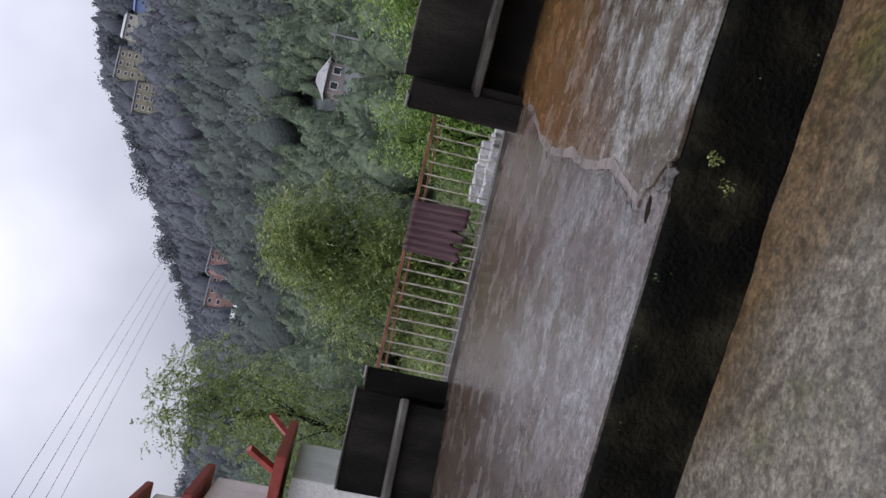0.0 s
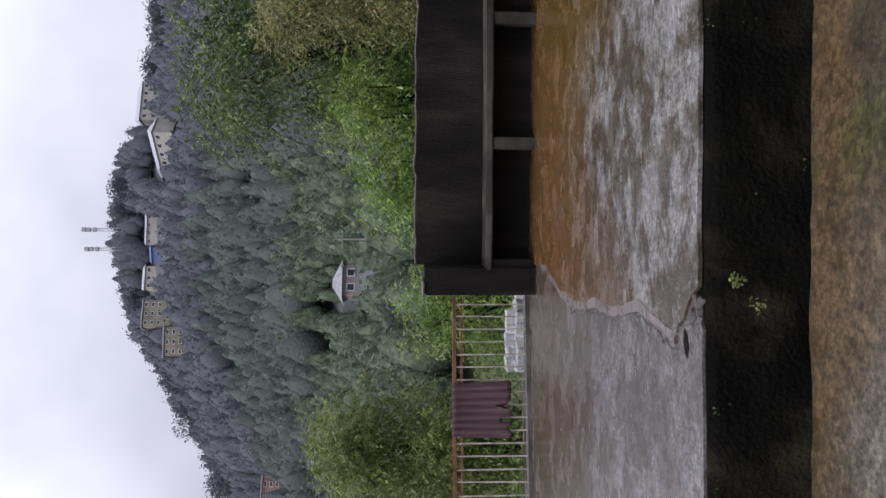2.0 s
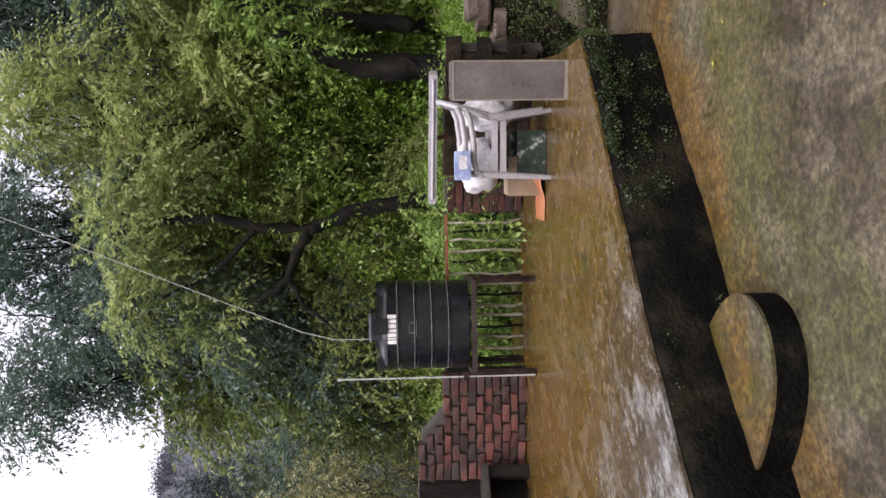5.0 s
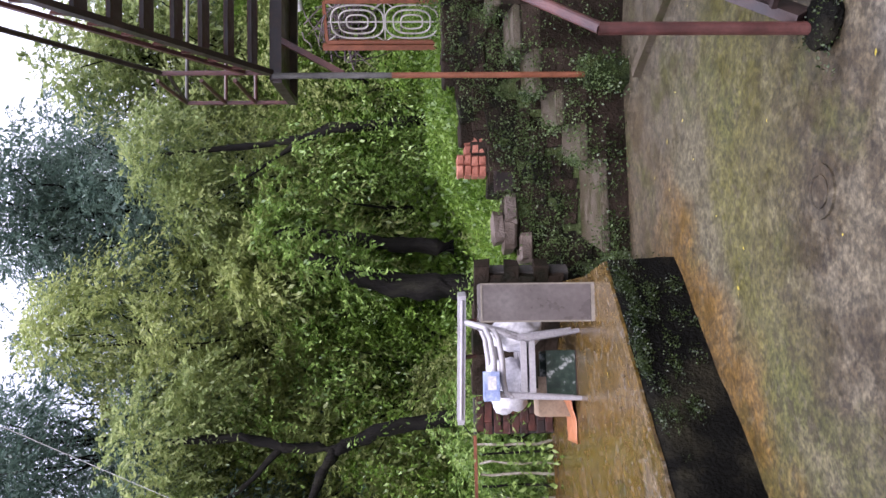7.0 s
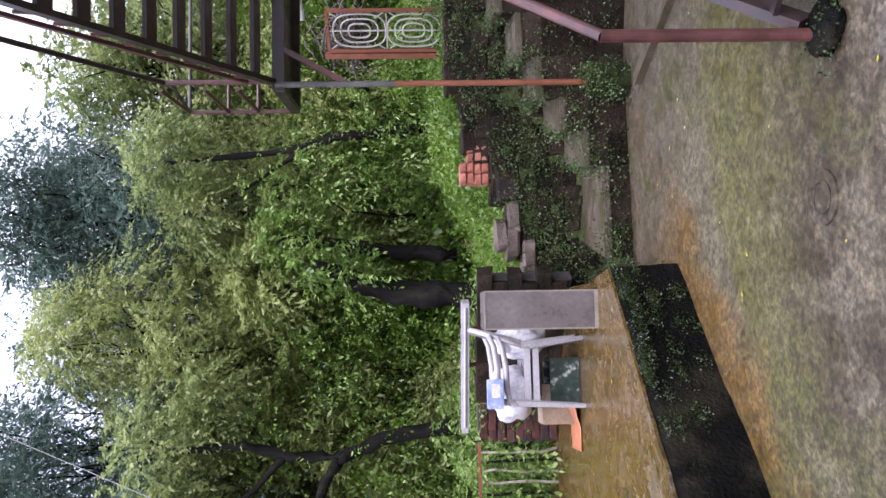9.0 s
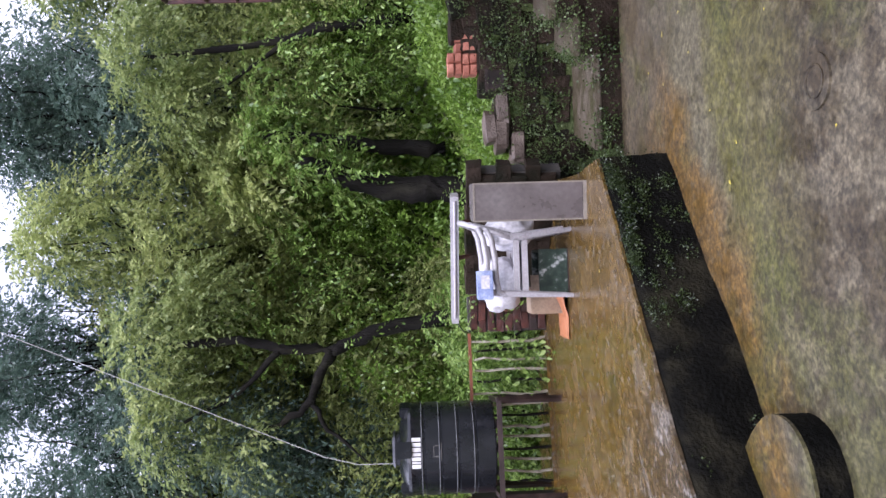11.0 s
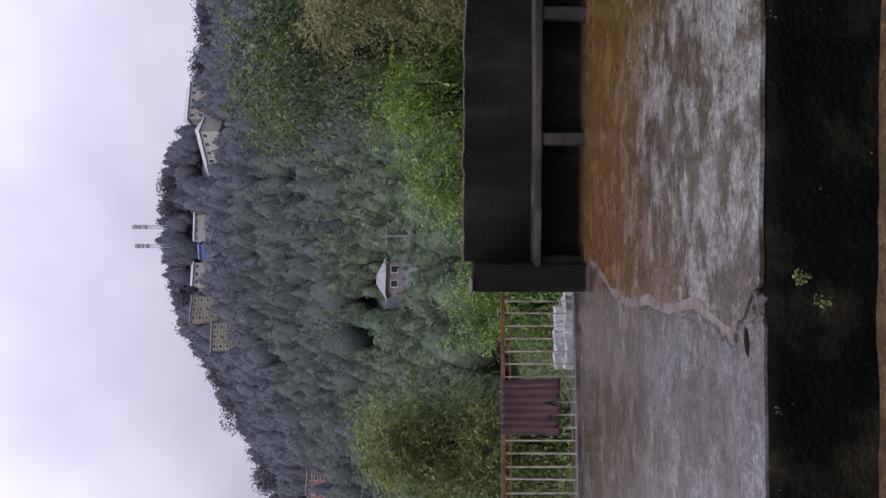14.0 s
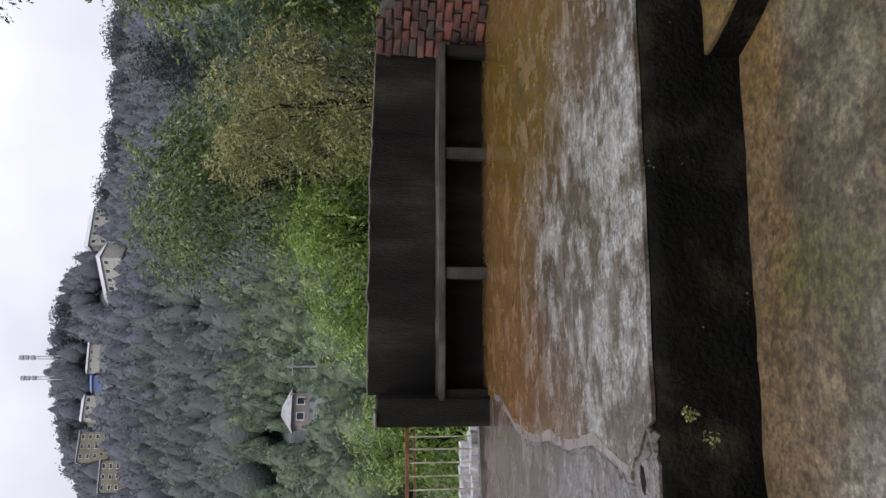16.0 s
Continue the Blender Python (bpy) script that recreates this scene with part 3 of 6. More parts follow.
def left_railing():
    a, b = Vector((-2.26, 8.24, 0)), Vector((0.44, 8.36, 0))
    f = thing("railing", (0, 0, 0), "low rusty railing with pale weathered bars", "railing")
    part("top_rail", bar_bm(a + Vector((0, 0, 0.775)), b + Vector((0, 0, 0.765)), 0.045, 0.035), M_RUST, f, "rusty brown top rail")
    part("upper_rail", bar_bm(a + Vector((0, 0, 0.70)), b + Vector((0, 0, 0.69)), 0.022, 0.022), M_RUST, f)
    part("curb", bar_bm(a + Vector((0, 0.02, -0.02)), b + Vector((0, 0.02, -0.02)), 0.14, 0.09), M_CONCRETE, f, "low wet concrete curb")
    rnd = random.Random(8)
    n = 21
    for i in range(n):
        p = a.lerp(b, (i + 0.35) / n)
        bm = bmesh.new()
        lean = rnd.uniform(-0.008, 0.008)
        add_bar(bm, (p.x, p.y, 0.0), (p.x + lean, p.y, 0.77), 0.028, 0.014)
        part("bar", bm, M_BAR, f)


left_railing()


def hanging_mat():
    verts, faces, n, m = [], [], 34, 14
    for i in range(n + 1):
        for j in range(m + 1):
            u, v = i / n, j / m
            y = 8.262 - 0.022 + 0.012 * math.sin(u * 46) + 0.02 * v * noise.noise((u * 5, v * 2, 0))
            drop = 0.60 + 0.07 * noise.noise((u * 9, 3.0, 0)) - (0.13 if 0.28 < u < 0.38 or 0.5 < u < 0.56 else 0) * (v > 0.9)
            verts.append((-0.98 + 0.53 * u + 0.04 * (u - 0.5) * v, y - 0.035 * (1 - v) ** 6, 0.797 - drop * v))
    for i in range(n):
        for j in range(m):
            a = i * (m + 1) + j
            faces.append((a, a + 1, a + m + 2, a + m + 1))
    ob = new("hanging_mat", mesh("hanging_mat", verts, faces, M_MAT, True))
    mod = ob.modifiers.new("thickness", "SOLIDIFY")
    mod.thickness = 0.008
    tagged(ob, "purple-brown woven mat hung over the railing", "mat")


hanging_mat()


def stone_mesh(name, sx, sy, sz, seed, material, edge=0.13):
    rnd = random.Random(seed)
    bm = bmesh.new()
    bmesh.ops.create_cube(bm, size=1.0)
    bmesh.ops.bevel(bm, geom=list(bm.edges), offset=edge, segments=1, affect="EDGES")
    for v in bm.verts:
        v.co = Vector((v.co.x * sx, v.co.y * sy, v.co.z * sz)) * (1 + rnd.uniform(-0.09, 0.09))
    bmesh.ops.recalc_face_normals(bm, faces=bm.faces)
    me = bpy.data.meshes.new(name)
    bm.to_mesh(me)
    bm.free()
    me.materials.append(material)
    return me


def white_stones():
    rnd = random.Random(5)
    meshes = [stone_mesh("edging_stone", 0.17, 0.13, 0.12, k, M_STONEWHITE) for k in range(4)]
    for i in range(7):
        for row in range(2 if i < 5 else 1):
            ob = new("edging_stone", meshes[rnd.randrange(4)])
            ob.matrix_basis = pose(-0.28 + i * 0.125 + rnd.uniform(-0.02, 0.02), 8.62 + 0.05 * row, 0.03 + row * 0.10 + rnd.uniform(-0.01, 0.01), rnd.uniform(-8, 8), rnd.uniform(-8, 8), rnd.uniform(-20, 20))
            tagged(ob, "whitewashed edging stone behind the railing", "stone", "edging stones")


white_stones()


# ---- shrine ----
def shrine():
    s = thing("shrine", (-4.95, 8.75, -0.3), "small white tiered shrine with red eaves", "shrine", turn=12)
    part("base", box_bm(-1.25, 1.25, -1.05, 1.05, -0.3, 1.70, bevel=0.01), M_WHITE, s, "white plastered base")
    for z, w, d, t in ((1.72, 1.48, 1.25, 0.11), (2.60, 0.84, 0.80, 0.10), (3.24, 0.56, 0.55, 0.09)):
        bm = bmesh.new()
        add_box(bm, -w, w, -d, d, z, z + t, bevel=0.01)
        for v in bm.verts:
            far = max(abs(v.co.x) / w, abs(v.co.y) / d)
            both = min(abs(v.co.x) / w, abs(v.co.y) / d)
            v.co.z += 0.07 * both ** 2
        part("eave", bm, M_RED, s, "red painted eave slab")
        for sx in (-1, 1):
            for sy in (-1, 1):
                bm = bmesh.new()
                add_bar(bm, (sx * w * 0.86, sy * d * 0.86, z + t + 0.02), (sx * (w + 0.02), sy * (d + 0.02), z + t + 0.34), 0.07, 0.06)
                if z < 2:
                    part("eave_horn", bm, M_RED, s, "red upturned corner horn")
                else:
                    bm.free()
    part("tier", box_bm(-0.72, 0.72, -0.68, 0.68, 1.83, 2.60, bevel=0.008), M_WHITE, s)
    part("tier", box_bm(-0.46, 0.46, -0.45, 0.45, 2.70, 3.24, bevel=0.008), M_WHITE, s)
    part("tier", box_bm(-0.3, 0.3, -0.3, 0.3, 3.33, 3.62, bevel=0.008), M_WHITE, s)
    bm = bmesh.new()
    for z, r in ((3.66, 0.10), (3.75, 0.075), (3.84, 0.09), (3.92, 0.055), (4.0, 0.06)):
        rr = bmesh.ops.create_uvsphere(bm, u_segments=10, v_segments=6, radius=r)
        bmesh.ops.translate(bm, vec=(0, 0, z), verts=rr["verts"])
    add_tube(bm, (0, 0, 3.6), (0, 0, 4.16), 0.025, 0.006)
    part("finial", bm, M_CABLE, s, "dark beaded finial", True)


shrine()

# ---- brick walls on the diagonal side ----
BRICK_A, BRICK_B = (4.24, 7.58), (4.93, 6.66)


def brick_run(name, a, b, top_fn, thick, seed, label, course=0.087, length=0.205):
    ax, d = Vector(a), Vector(b) - Vector(a)
    w = thing(name, (*a, 0), label, "wall", kind="structure", turn=math.degrees(math.atan2(d.y, d.x)))
    l = d.length
    rnd = random.Random(seed)
    meshes = []
    for k in range(5):
        me = stone_mesh("brick", length - 0.016, thick * 0.55, course - 0.012, seed * 10 + k, M_BRICK, 0.06)
        meshes.append(me)
    outline_top = [(x * l / 12, top_fn(x / 12)) for x in range(13)]
    bm = bmesh.new()
    lo = [bm.verts.new((x, 0.02, -0.05)) for x, z in outline_top] + [bm.verts.new((x, 0.02, z - 0.03)) for x, z in outline_top[::-1]]
    f = bm.faces.new(lo)
    r = bmesh.ops.extrude_face_region(bm, geom=[f])
    bmesh.ops.translate(bm, vec=(0, thick - 0.02, 0), verts=[v for v in r["geom"] if isinstance(v, bmesh.types.BMVert)])
    part("core", bm, M_MORTAR, w, "dark mortar core")
    z, row = 0.0, 0
    while z < max(t for x, t in outline_top):
        x = -(length / 2) * (row % 2)
        while x < l:
            cx = min(max(x + length / 2, 0.09), l - 0.09)
            if z + course * 0.6 < top_fn(min(max(cx / l, 0), 1)):
                ob = new("brick", meshes[rnd.randrange(5)])
                ob.parent = w
                ob.matrix_basis = pose(cx, thick * 0.26 - 0.012 + rnd.uniform(-0.014, 0.012), z + course / 2 + 0.006 * math.sin(cx * 5 + row), rnd.uniform(-4, 4), rnd.uniform(-3.5, 3.5), rnd.uniform(-5, 5)) @ Matrix.Diagonal((rnd.uniform(0.88, 1.03), 1, rnd.uniform(0.86, 1.04), 1))
            x += length
        z, row = z + course, row + 1
    return w


brick_run("brick_wall", BRICK_A, BRICK_B, lambda f: 1.12 - 0.26 * min(max((f - 0.42) / 0.25, 0), 1), 0.22, 3, "broken old red brick wall, wet and blackened")
brick_run("brick_pillar", (6.13, 5.53), (6.38, 5.26), lambda f: 0.83, 0.24, 5, "short mossy red brick pillar")


def low_dark_wall():
    w = thing("low_wall", (6.30, 5.22, 0), "low black stone wall behind the stacked chairs", "wall", kind="structure", turn=-88)
    rnd = random.Random(12)
    meshes = [stone_mesh("stone", 0.25, 0.16, 0.142, 60 + k, M_STONE, 0.05) for k in range(5)]
    part("core", box_bm(0.0, 1.42, 0.06, 0.2, -0.05, 0.80), M_MORTAR, w)
    for r in range(6):
        for c in range(6):
            ob = new("stone", meshes[rnd.randrange(5)])
            ob.parent = w
            ob.matrix_basis = pose(0.12 + c * 0.24 + 0.1 * (r % 2) - 0.04, 0.08 + rnd.uniform(-0.015, 0.015), 0.07 + r * 0.138, rnd.uniform(-4, 4), rnd.uniform(-4, 4), rnd.uniform(-5, 5))


low_dark_wall()


def stick_fence():
    a, b = Vector((5.0, 6.60, 0)), Vector((6.12, 5.54, 0))
    f = thing("stick_fence", (0, 0, 0), "rough stick fence with a rusty top rail", "fence")
    part("top_rail", bar_bm(a + Vector((0, 0, 0.80)), b + Vector((0, 0, 0.80)), 0.05, 0.03), M_POSTRED, f, "rust-red angle-iron rail")
    part("curb", bar_bm(a + Vector((0, 0, 0.005)), b + Vector((0, 0, 0.005)), 0.14, 0.05), M_TERRACE, f)
    rng = np.random.default_rng(4)
    for i in range(14):
        p = a.lerp(b, (i + 0.5) / 14)
        bm = bmesh.new()
        limb(bm, (p.x, p.y, 0.02), (p.x + rng.uniform(-0.03, 0.03), p.y + rng.uniform(-0.03, 0.03), 0.80 - 0.06 * (i % 3 == 0)), 0.016, 0.012, rng, 0.035, 6, 5)
        part("stick", bm, M_OCHRE if i % 3 else M_BARK, f)


stick_fence()


# ---- water tank on its stand ----
def water_tank():
    s = thing("tank_stand", (0, 0, 0), "dark steel stand under the water tank", "stand")
    n, u = Vector((0.70, 0.71, 0)), Vector((0.70, -0.71, 0))
    f0, f1 = Vector((4.57, 6.17, 0)), Vector((5.19, 5.54, 0))
    b0, b1 = f0 + n * 0.86, f1 + n * 0.86
    for p in (f0, f1, b0, b1):
        part("leg", bar_bm(p + Vector((0, 0, -0.02)), p + Vector((0, 0, 0.60)), 0.045, 0.045), M_DARKSTEEL, s)
    for p, q in ((f0, f1), (f1, b1), (b1, b0), (b0, f0)):
        part("beam", bar_bm(p + Vector((0, 0, 0.59)), q + Vector((0, 0, 0.59)), 0.05, 0.045), M_DARKSTEEL, s)
    for k in range(1, 4):
        p, q = f0.lerp(f1, k / 4), b0.lerp(b1, k / 4)
        part("slat", bar_bm(p + Vector((0, 0, 0.60)), q + Vector((0, 0, 0.60)), 0.06, 0.03), M_DARKSTEEL, s)
    c = (f0 + f1 + b0 + b1) / 4
    t = thing("water_tank", (c.x, c.y, 0.625), "black ribbed plastic water tank with a domed lid", "tank")
    R = 0.44
    prof = [(0, 0.0), (R - 0.01, 0.0), (R, 0.012)]
    for k in range(4):
        z = 0.185 + 0.153 * k
        prof += [(R, z - 0.022), (R - 0.012, z - 0.012), (R - 0.012, z), (R, z + 0.010)]
    prof += [(R, 0.74), (R + 0.004, 0.75), (R - 0.005, 0.775), (R - 0.05, 0.80), (R - 0.17, 0.845), (R - 0.24, 0.86), (0, 0.865)]
    prof = [(r, z * 1.06) for r, z in prof]
    bm = bmesh.new()
    seg, loops = 56, []
    for r, z in prof:
        loops.append([bm.verts.new((r * math.cos(2 * math.pi * k / seg), r * math.sin(2 * math.pi * k / seg), z)) for k in range(seg)] if r else [bm.verts.new((0, 0, z))])
    for a, b in zip(loops, loops[1:]):
        for k in range(seg):
            q = (k + 1) % seg
            if len(a) == 1:
                bm.faces.new((a[0], b[q], b[k]))
            elif len(b) == 1:
                bm.faces.new((a[k], a[q], b[0]))
            else:
                bm.faces.new((a[k], a[q], b[q], b[k]))
    body = part("body", bm, M_TANK, t, smooth=True)
    body.data.set_sharp_from_angle(angle=radians(28))
    # Pale rings paint the ribs' highlights along with their worn edges.
    for k in range(4):
        z = (0.185 + 0.153 * k) * 1.06 + 0.012
        pts = [Vector(((R + 0.001) * math.cos(2 * math.pi * i / 56), (R + 0.001) * math.sin(2 * math.pi * i / 56), z)) for i in range(57)]
        bm = bmesh.new()
        rings_along(bm, pts, [0.0035] * 57, 5)
        part("rib", bm, M_RIB, t, "worn rib edge, pale with painted highlight")
    bm = bmesh.new()
    add_tube(bm, (0, 0, 0.91), (0, 0, 0.95), 0.17, 0.165, 28)
    add_tube(bm, (0, 0, 0.95), (0, 0, 0.975), 0.185, 0.16, 28)
    part("lid", bm, M_TANK, t, "black screw lid")
    # moulded lugs at the shoulder and the inspection box under the lid
    face = math.atan2(-n.y, -n.x)
    for k in (-1, 1):
        a = face + k * 1.25
        part("lug", box_bm(-0.05, 0.05, -0.09, 0.09, 0.79, 0.90, bevel=0.012, m=Matrix.Rotation(a, 4, "Z") @ Matrix.Translation((R - 0.05, 0, 0))), M_TANK, t)
    part("shoulder_block", box_bm(-0.06, 0.05, -0.075, 0.075, 0.785, 0.94, bevel=0.012, m=Matrix.Rotation(face + 0.05, 4, "Z") @ Matrix.Translation((R - 0.02, 0, 0))), M_TANK, t)
    # the maker's mark as plain white shapes
    mark = bmesh.new()
    widths = (0.036, 0.014, 0.034, 0.028, 0.038, 0.034, 0.036)
    s0 = -sum(widths) / 2 - 0.010 * 3
    for w in widths:
        a = face + (s0 + w / 2) / R - 0.02
        add_box(mark, 0, 0.003, -w / 2, w / 2, 0.705, 0.788, 0, Matrix.Rotation(a, 4, "Z") @ Matrix.Translation((R + 0.0005, 0, 0)))
        s0 += w + 0.010
    part("maker_mark", mark, M_WHITE, t, "row of plain white marks")
    mark = bmesh.new()
    for k, (dz, w, h) in enumerate(((0.585, 0.10, 0.006), (0.515, 0.16, 0.006), (0.55, 0.012, 0.05), (0.55, 0.01, 0.05))):
        a = face + (0 if k < 2 else (-0.1 if k == 2 else 0.12))
        add_box(mark, 0, 0.0025, -w / 2, w / 2, dz - h / 2, dz + h / 2, 0, Matrix.Rotation(a, 4, "Z") @ Matrix.Translation((R - 0.001, 0, 0)))
    part("worn_emblem", mark, M_CONCRETE, t, "worn grey outline emblem")
    p = thing("stand_pipe", (0, 0, 0), "thin white water pipe beside the tank", "pipe")
    a = f0 + Vector((-0.04, 0.0, 0.02))
    part("pipe", tube_bm(a, a + Vector((0.02, 0.02, 1.84)), 0.008, None, 10), M_PVC, p)
    part("cap", tube_bm(a + Vector((0.02, 0.02, 1.83)), a + Vector((0.02, 0.02, 1.87)), 0.013, None, 10), M_PVC, p)
    part("clip", box_bm(-0.03, 0.03, -0.03, 0.03, 0.66, 0.70, m=Matrix.Translation((a.x + 0.01, a.y + 0.01, 0))), M_DARKSTEEL, p)


water_tank()


def cable(name, pts, r, material, label, sag=0.0, group=""):
    cu = bpy.data.curves.new(name, "CURVE")
    cu.dimensions, cu.bevel_depth, cu.bevel_resolution = "3D", r, 1
    sp = cu.splines.new("POLY")
    line = []
    for a, b in zip(pts, pts[1:]):
        for i in range(12):
            f = i / 12
            p = Vector(a).lerp(Vector(b), f)
            line.append((p.x, p.y, p.z - sag * 4 * f * (1 - f)))
    line.append(pts[-1])
    sp.points.add(len(line) - 1)
    for q, p in zip(sp.points, line):
        q.co = (*p, 1)
    cu.materials.append(material)
    tmp = bpy.data.objects.new(name, cu)
    me = bpy.data.meshes.new_from_object(tmp)
    bpy.data.objects.remove(tmp)
    return tagged(new(name, me), label, "cable", group)


cable("rope", [(5.10, 6.28, 1.50), (5.14, 6.32, 1.95), (5.26, 6.34, 2.28), (6.75, 5.95, 5.77), (8.6, 5.4, 10.2)], 0.0038, M_ROPE, "pale rope running from the tank up into the trees")


# ---- tube light over the low wall ----
def tube_light():
    a, b = Vector((6.17, 3.90, 0.955)), Vector((5.93, 5.16, 0.955))
    l = thing("tube_light", (0, 0, 0), "white tube-light batten on the wall top, switched off", "lamp")
    part("batten", bar_bm(a, b, 0.085, 0.075), M_PLASTIC, l)
    d = (b - a).normalized()
    side = Vector((-d.y, d.x, 0)) * (1 if -d.y < 0 else -1)
    part("tube", tube_bm(a + side * 0.05 + d * 0.03, b + side * 0.05 - d * 0.03, 0.014, None, 12), M_PLASTIC, l, "frosted white tube")
    for p in (a, b):
        part("end_cap", bar_bm(p - d * 0.012, p + d * 0.03, 0.1, 0.065), M_PLASTIC, l)
    for f in (0.22, 0.5):
        p = a.lerp(b, f)
        part("bracket", bar_bm(p + Vector((0.05, 0, -0.14)), p + Vector((0.02, 0, -0.03)), 0.03, 0.03), M_STEELRED, l, "rusty bracket")
    cable("lamp_cable", [tuple(b), (5.96, 5.24, 0.94), (6.02, 5.42, 0.86), (6.1, 5.5, 0.82)], 0.006, M_CABLE, "grey cable from the tube light to the railing")


tube_light()


# ---- plastic chair with things heaped on it ----
def plastic_chair(at, turn):
    c = thing("plastic_chair", at, "white plastic armchair standing in the rain", "chair", turn=turn)
    bm = bmesh.new()
    add_box(bm, -0.23, 0.23, -0.22, 0.23, 0.40, 0.425, bevel=0.012)
    bmesh.ops.subdivide_edges(bm, edges=[e for e in bm.edges if e.calc_length() > 0.3], cuts=4, use_grid_fill=True)
    for v in bm.verts:
        v.co.z -= 0.02 * max(0, 1 - (v.co.x / 0.23) ** 2) * max(0, 1 - (v.co.y / 0.22) ** 2)
    part("seat", bm, M_PLASTIC, c, smooth=True)
    # back: a bowed frame with three slats, opening towards +y
    bm = bmesh.new()
    pts = []
    for i in range(21):
        a = math.pi * i / 20
        x = 0.26 * math.cos(a)
        z = 0.45 + 0.41 * math.sin(a) ** 0.7 if 0 < i < 20 else 0.43
        pts.append(Vector((x, -0.22 - 0.14 * (z - 0.43) / 0.42, z)))
    rings_along(bm, pts, [0.024] * 21, 8)
    part("back_frame", bm, M_PLASTIC, c, smooth=True)
    for x in (-0.14, -0.05, 0.05, 0.14):
        top = 0.82 - 0.5 * x * x
        bm = bmesh.new()
        add_bar(bm, (x * 0.9, -0.225, 0.43), (x, -0.35, top), 0.05, 0.012)
        part("back_slat", bm, M_PLASTIC, c)
    for sx in (-1, 1):
        bm = bmesh.new()
        arm = [Vector((sx * 0.255, -0.31, 0.72)), Vector((sx * 0.275, -0.22, 0.68)), Vector((sx * 0.28, -0.05, 0.655)), Vector((sx * 0.28, 0.12, 0.65)), Vector((sx * 0.275, 0.22, 0.63)), Vector((sx * 0.27, 0.25, 0.56))]
        rings_along(bm, arm, [0.022, 0.024, 0.026, 0.026, 0.025, 0.022], 8)
        part("armrest", bm, M_PLASTIC, c, smooth=True)
        for y, top, foot in ((0.24, 0.60, 0.27), (-0.23, 0.45, -0.29)):
            bm = bmesh.new()
            add_tube(bm, (sx * 0.26, foot, 0.0), (sx * 0.265, y, top), 0.020, 0.030, 8)
            part("leg", bm, M_PLASTIC, c)
        bm = bmesh.new()
        add_bar(bm, (sx * 0.24, -0.22, 0.40), (sx * 0.24, 0.24, 0.40), 0.03, 0.05)
        part("side_apron", bm, M_PLASTIC, c)
    return c


CH = Vector((5.58, 4.26, 0))
plastic_chair(tuple(CH), 38)
plastic_chair((CH.x + 0.015, CH.y - 0.01, 0.07), 36)


def heap(name, at, size, seed, material, label, category, turn=0, lump=0.22, flat=0.0):
    bm = bmesh.new()
    bmesh.ops.create_icosphere(bm, subdivisions=4, radius=1.0)
    for v in bm.verts:
        p = v.co.copy()
        k = 1 + lump * noise.noise(p * 1.7 + Vector((seed, 0, 0))) + lump * 0.5 * noise.noise(p * 4.5 + Vector((0, seed, 0)))
        v.co = Vector((p.x * size[0] * k, p.y * size[1] * k, max(p.z, -0.75) * size[2] * k + size[2] * 0.75))
    ob = link_bm(name, bm, material, None, smooth=True)
    ob.matrix_basis = pose(*at, 0, 0, turn)
    return tagged(ob, label, category)


heap("sack", (5.50, 4.40, 0.42), (0.20, 0.24, 0.20), 2.0, M_SACK, "white cloth sack lying on the plastic chair", "sack", 30)
heap("sack", (5.68, 3.98, 0.32), (0.16, 0.16, 0.24), 5.0, M_SACK, "crumpled white sack pushed beside the chair", "sack", 80)


def packet():
    p = thing("packet", (5.24, 4.20, 0.685), "blue and white printed cardboard packet", "packet", turn=38)
    part("carton", box_bm(-0.07, 0.07, -0.12, 0.12, 0.0, 0.13, bevel=0.005), M_BLUE, p)
    part("label", box_bm(-0.073, -0.0705, -0.08, 0.03, 0.03, 0.10), M_SACK, p, "pale printed panel")


packet()


def crate():
    c = thing("crate", (5.62, 4.38, 0.0), "dark crate with bits of green under the chair", "crate", turn=38)
    for x0, x1, y0, y1 in ((-0.2, 0.2, -0.2, -0.18), (-0.2, 0.2, 0.18, 0.2), (-0.2, -0.18, -0.18, 0.18), (0.18, 0.2, -0.18, 0.18)):
        part("side", box_bm(x0, x1, y0, y1, 0.01, 0.26), M_CRATE, c)
    part("bottom", box_bm(-0.2, 0.2, -0.2, 0.2, 0.0, 0.012), M_DARKSTEEL, c)


crate()


def orange_sheet():
    verts, faces, n = [], [], 14
    for i in range(n + 1):
        for j in range(n + 1):
            u, v = i / n, j / n
            z = 0.012 + 0.16 * max(0, 1 - 1.8 * v) * (0.4 + 0.6 * u) + 0.012 * noise.noise((u * 4, v * 4, 2))
            verts.append((-0.24 + 0.44 * u, -0.1 + 0.46 * v, max(z, 0.01)))
    for i in range(n):
        for j in range(n):
            a = i * (n + 1) + j
            faces.append((a, a + n + 1, a + n + 2, a + 1))
    ob = new("orange_sheet", mesh("orange_sheet", verts, faces, M_ORANGE, True))
    ob.modifiers.new("thickness", "SOLIDIFY").thickness = 0.006
    ob.matrix_basis = pose(5.55, 4.62, 0, 0, 0, 38)
    tagged(ob, "bent orange plastic sheet on the terrace floor", "sheet")
    b = thing("carton", (5.62, 4.70, 0), "soaked brown cardboard carton", "box", turn=38)
    part("body", box_bm(-0.16, 0.16, -0.12, 0.12, 0.0, 0.30, bevel=0.01), M_CARD, b)
    part("flap", bar_bm((-0.16, -0.13, 0.30), (-0.22, -0.13, 0.20), 0.2, 0.006), M_CARD, b)


orange_sheet()


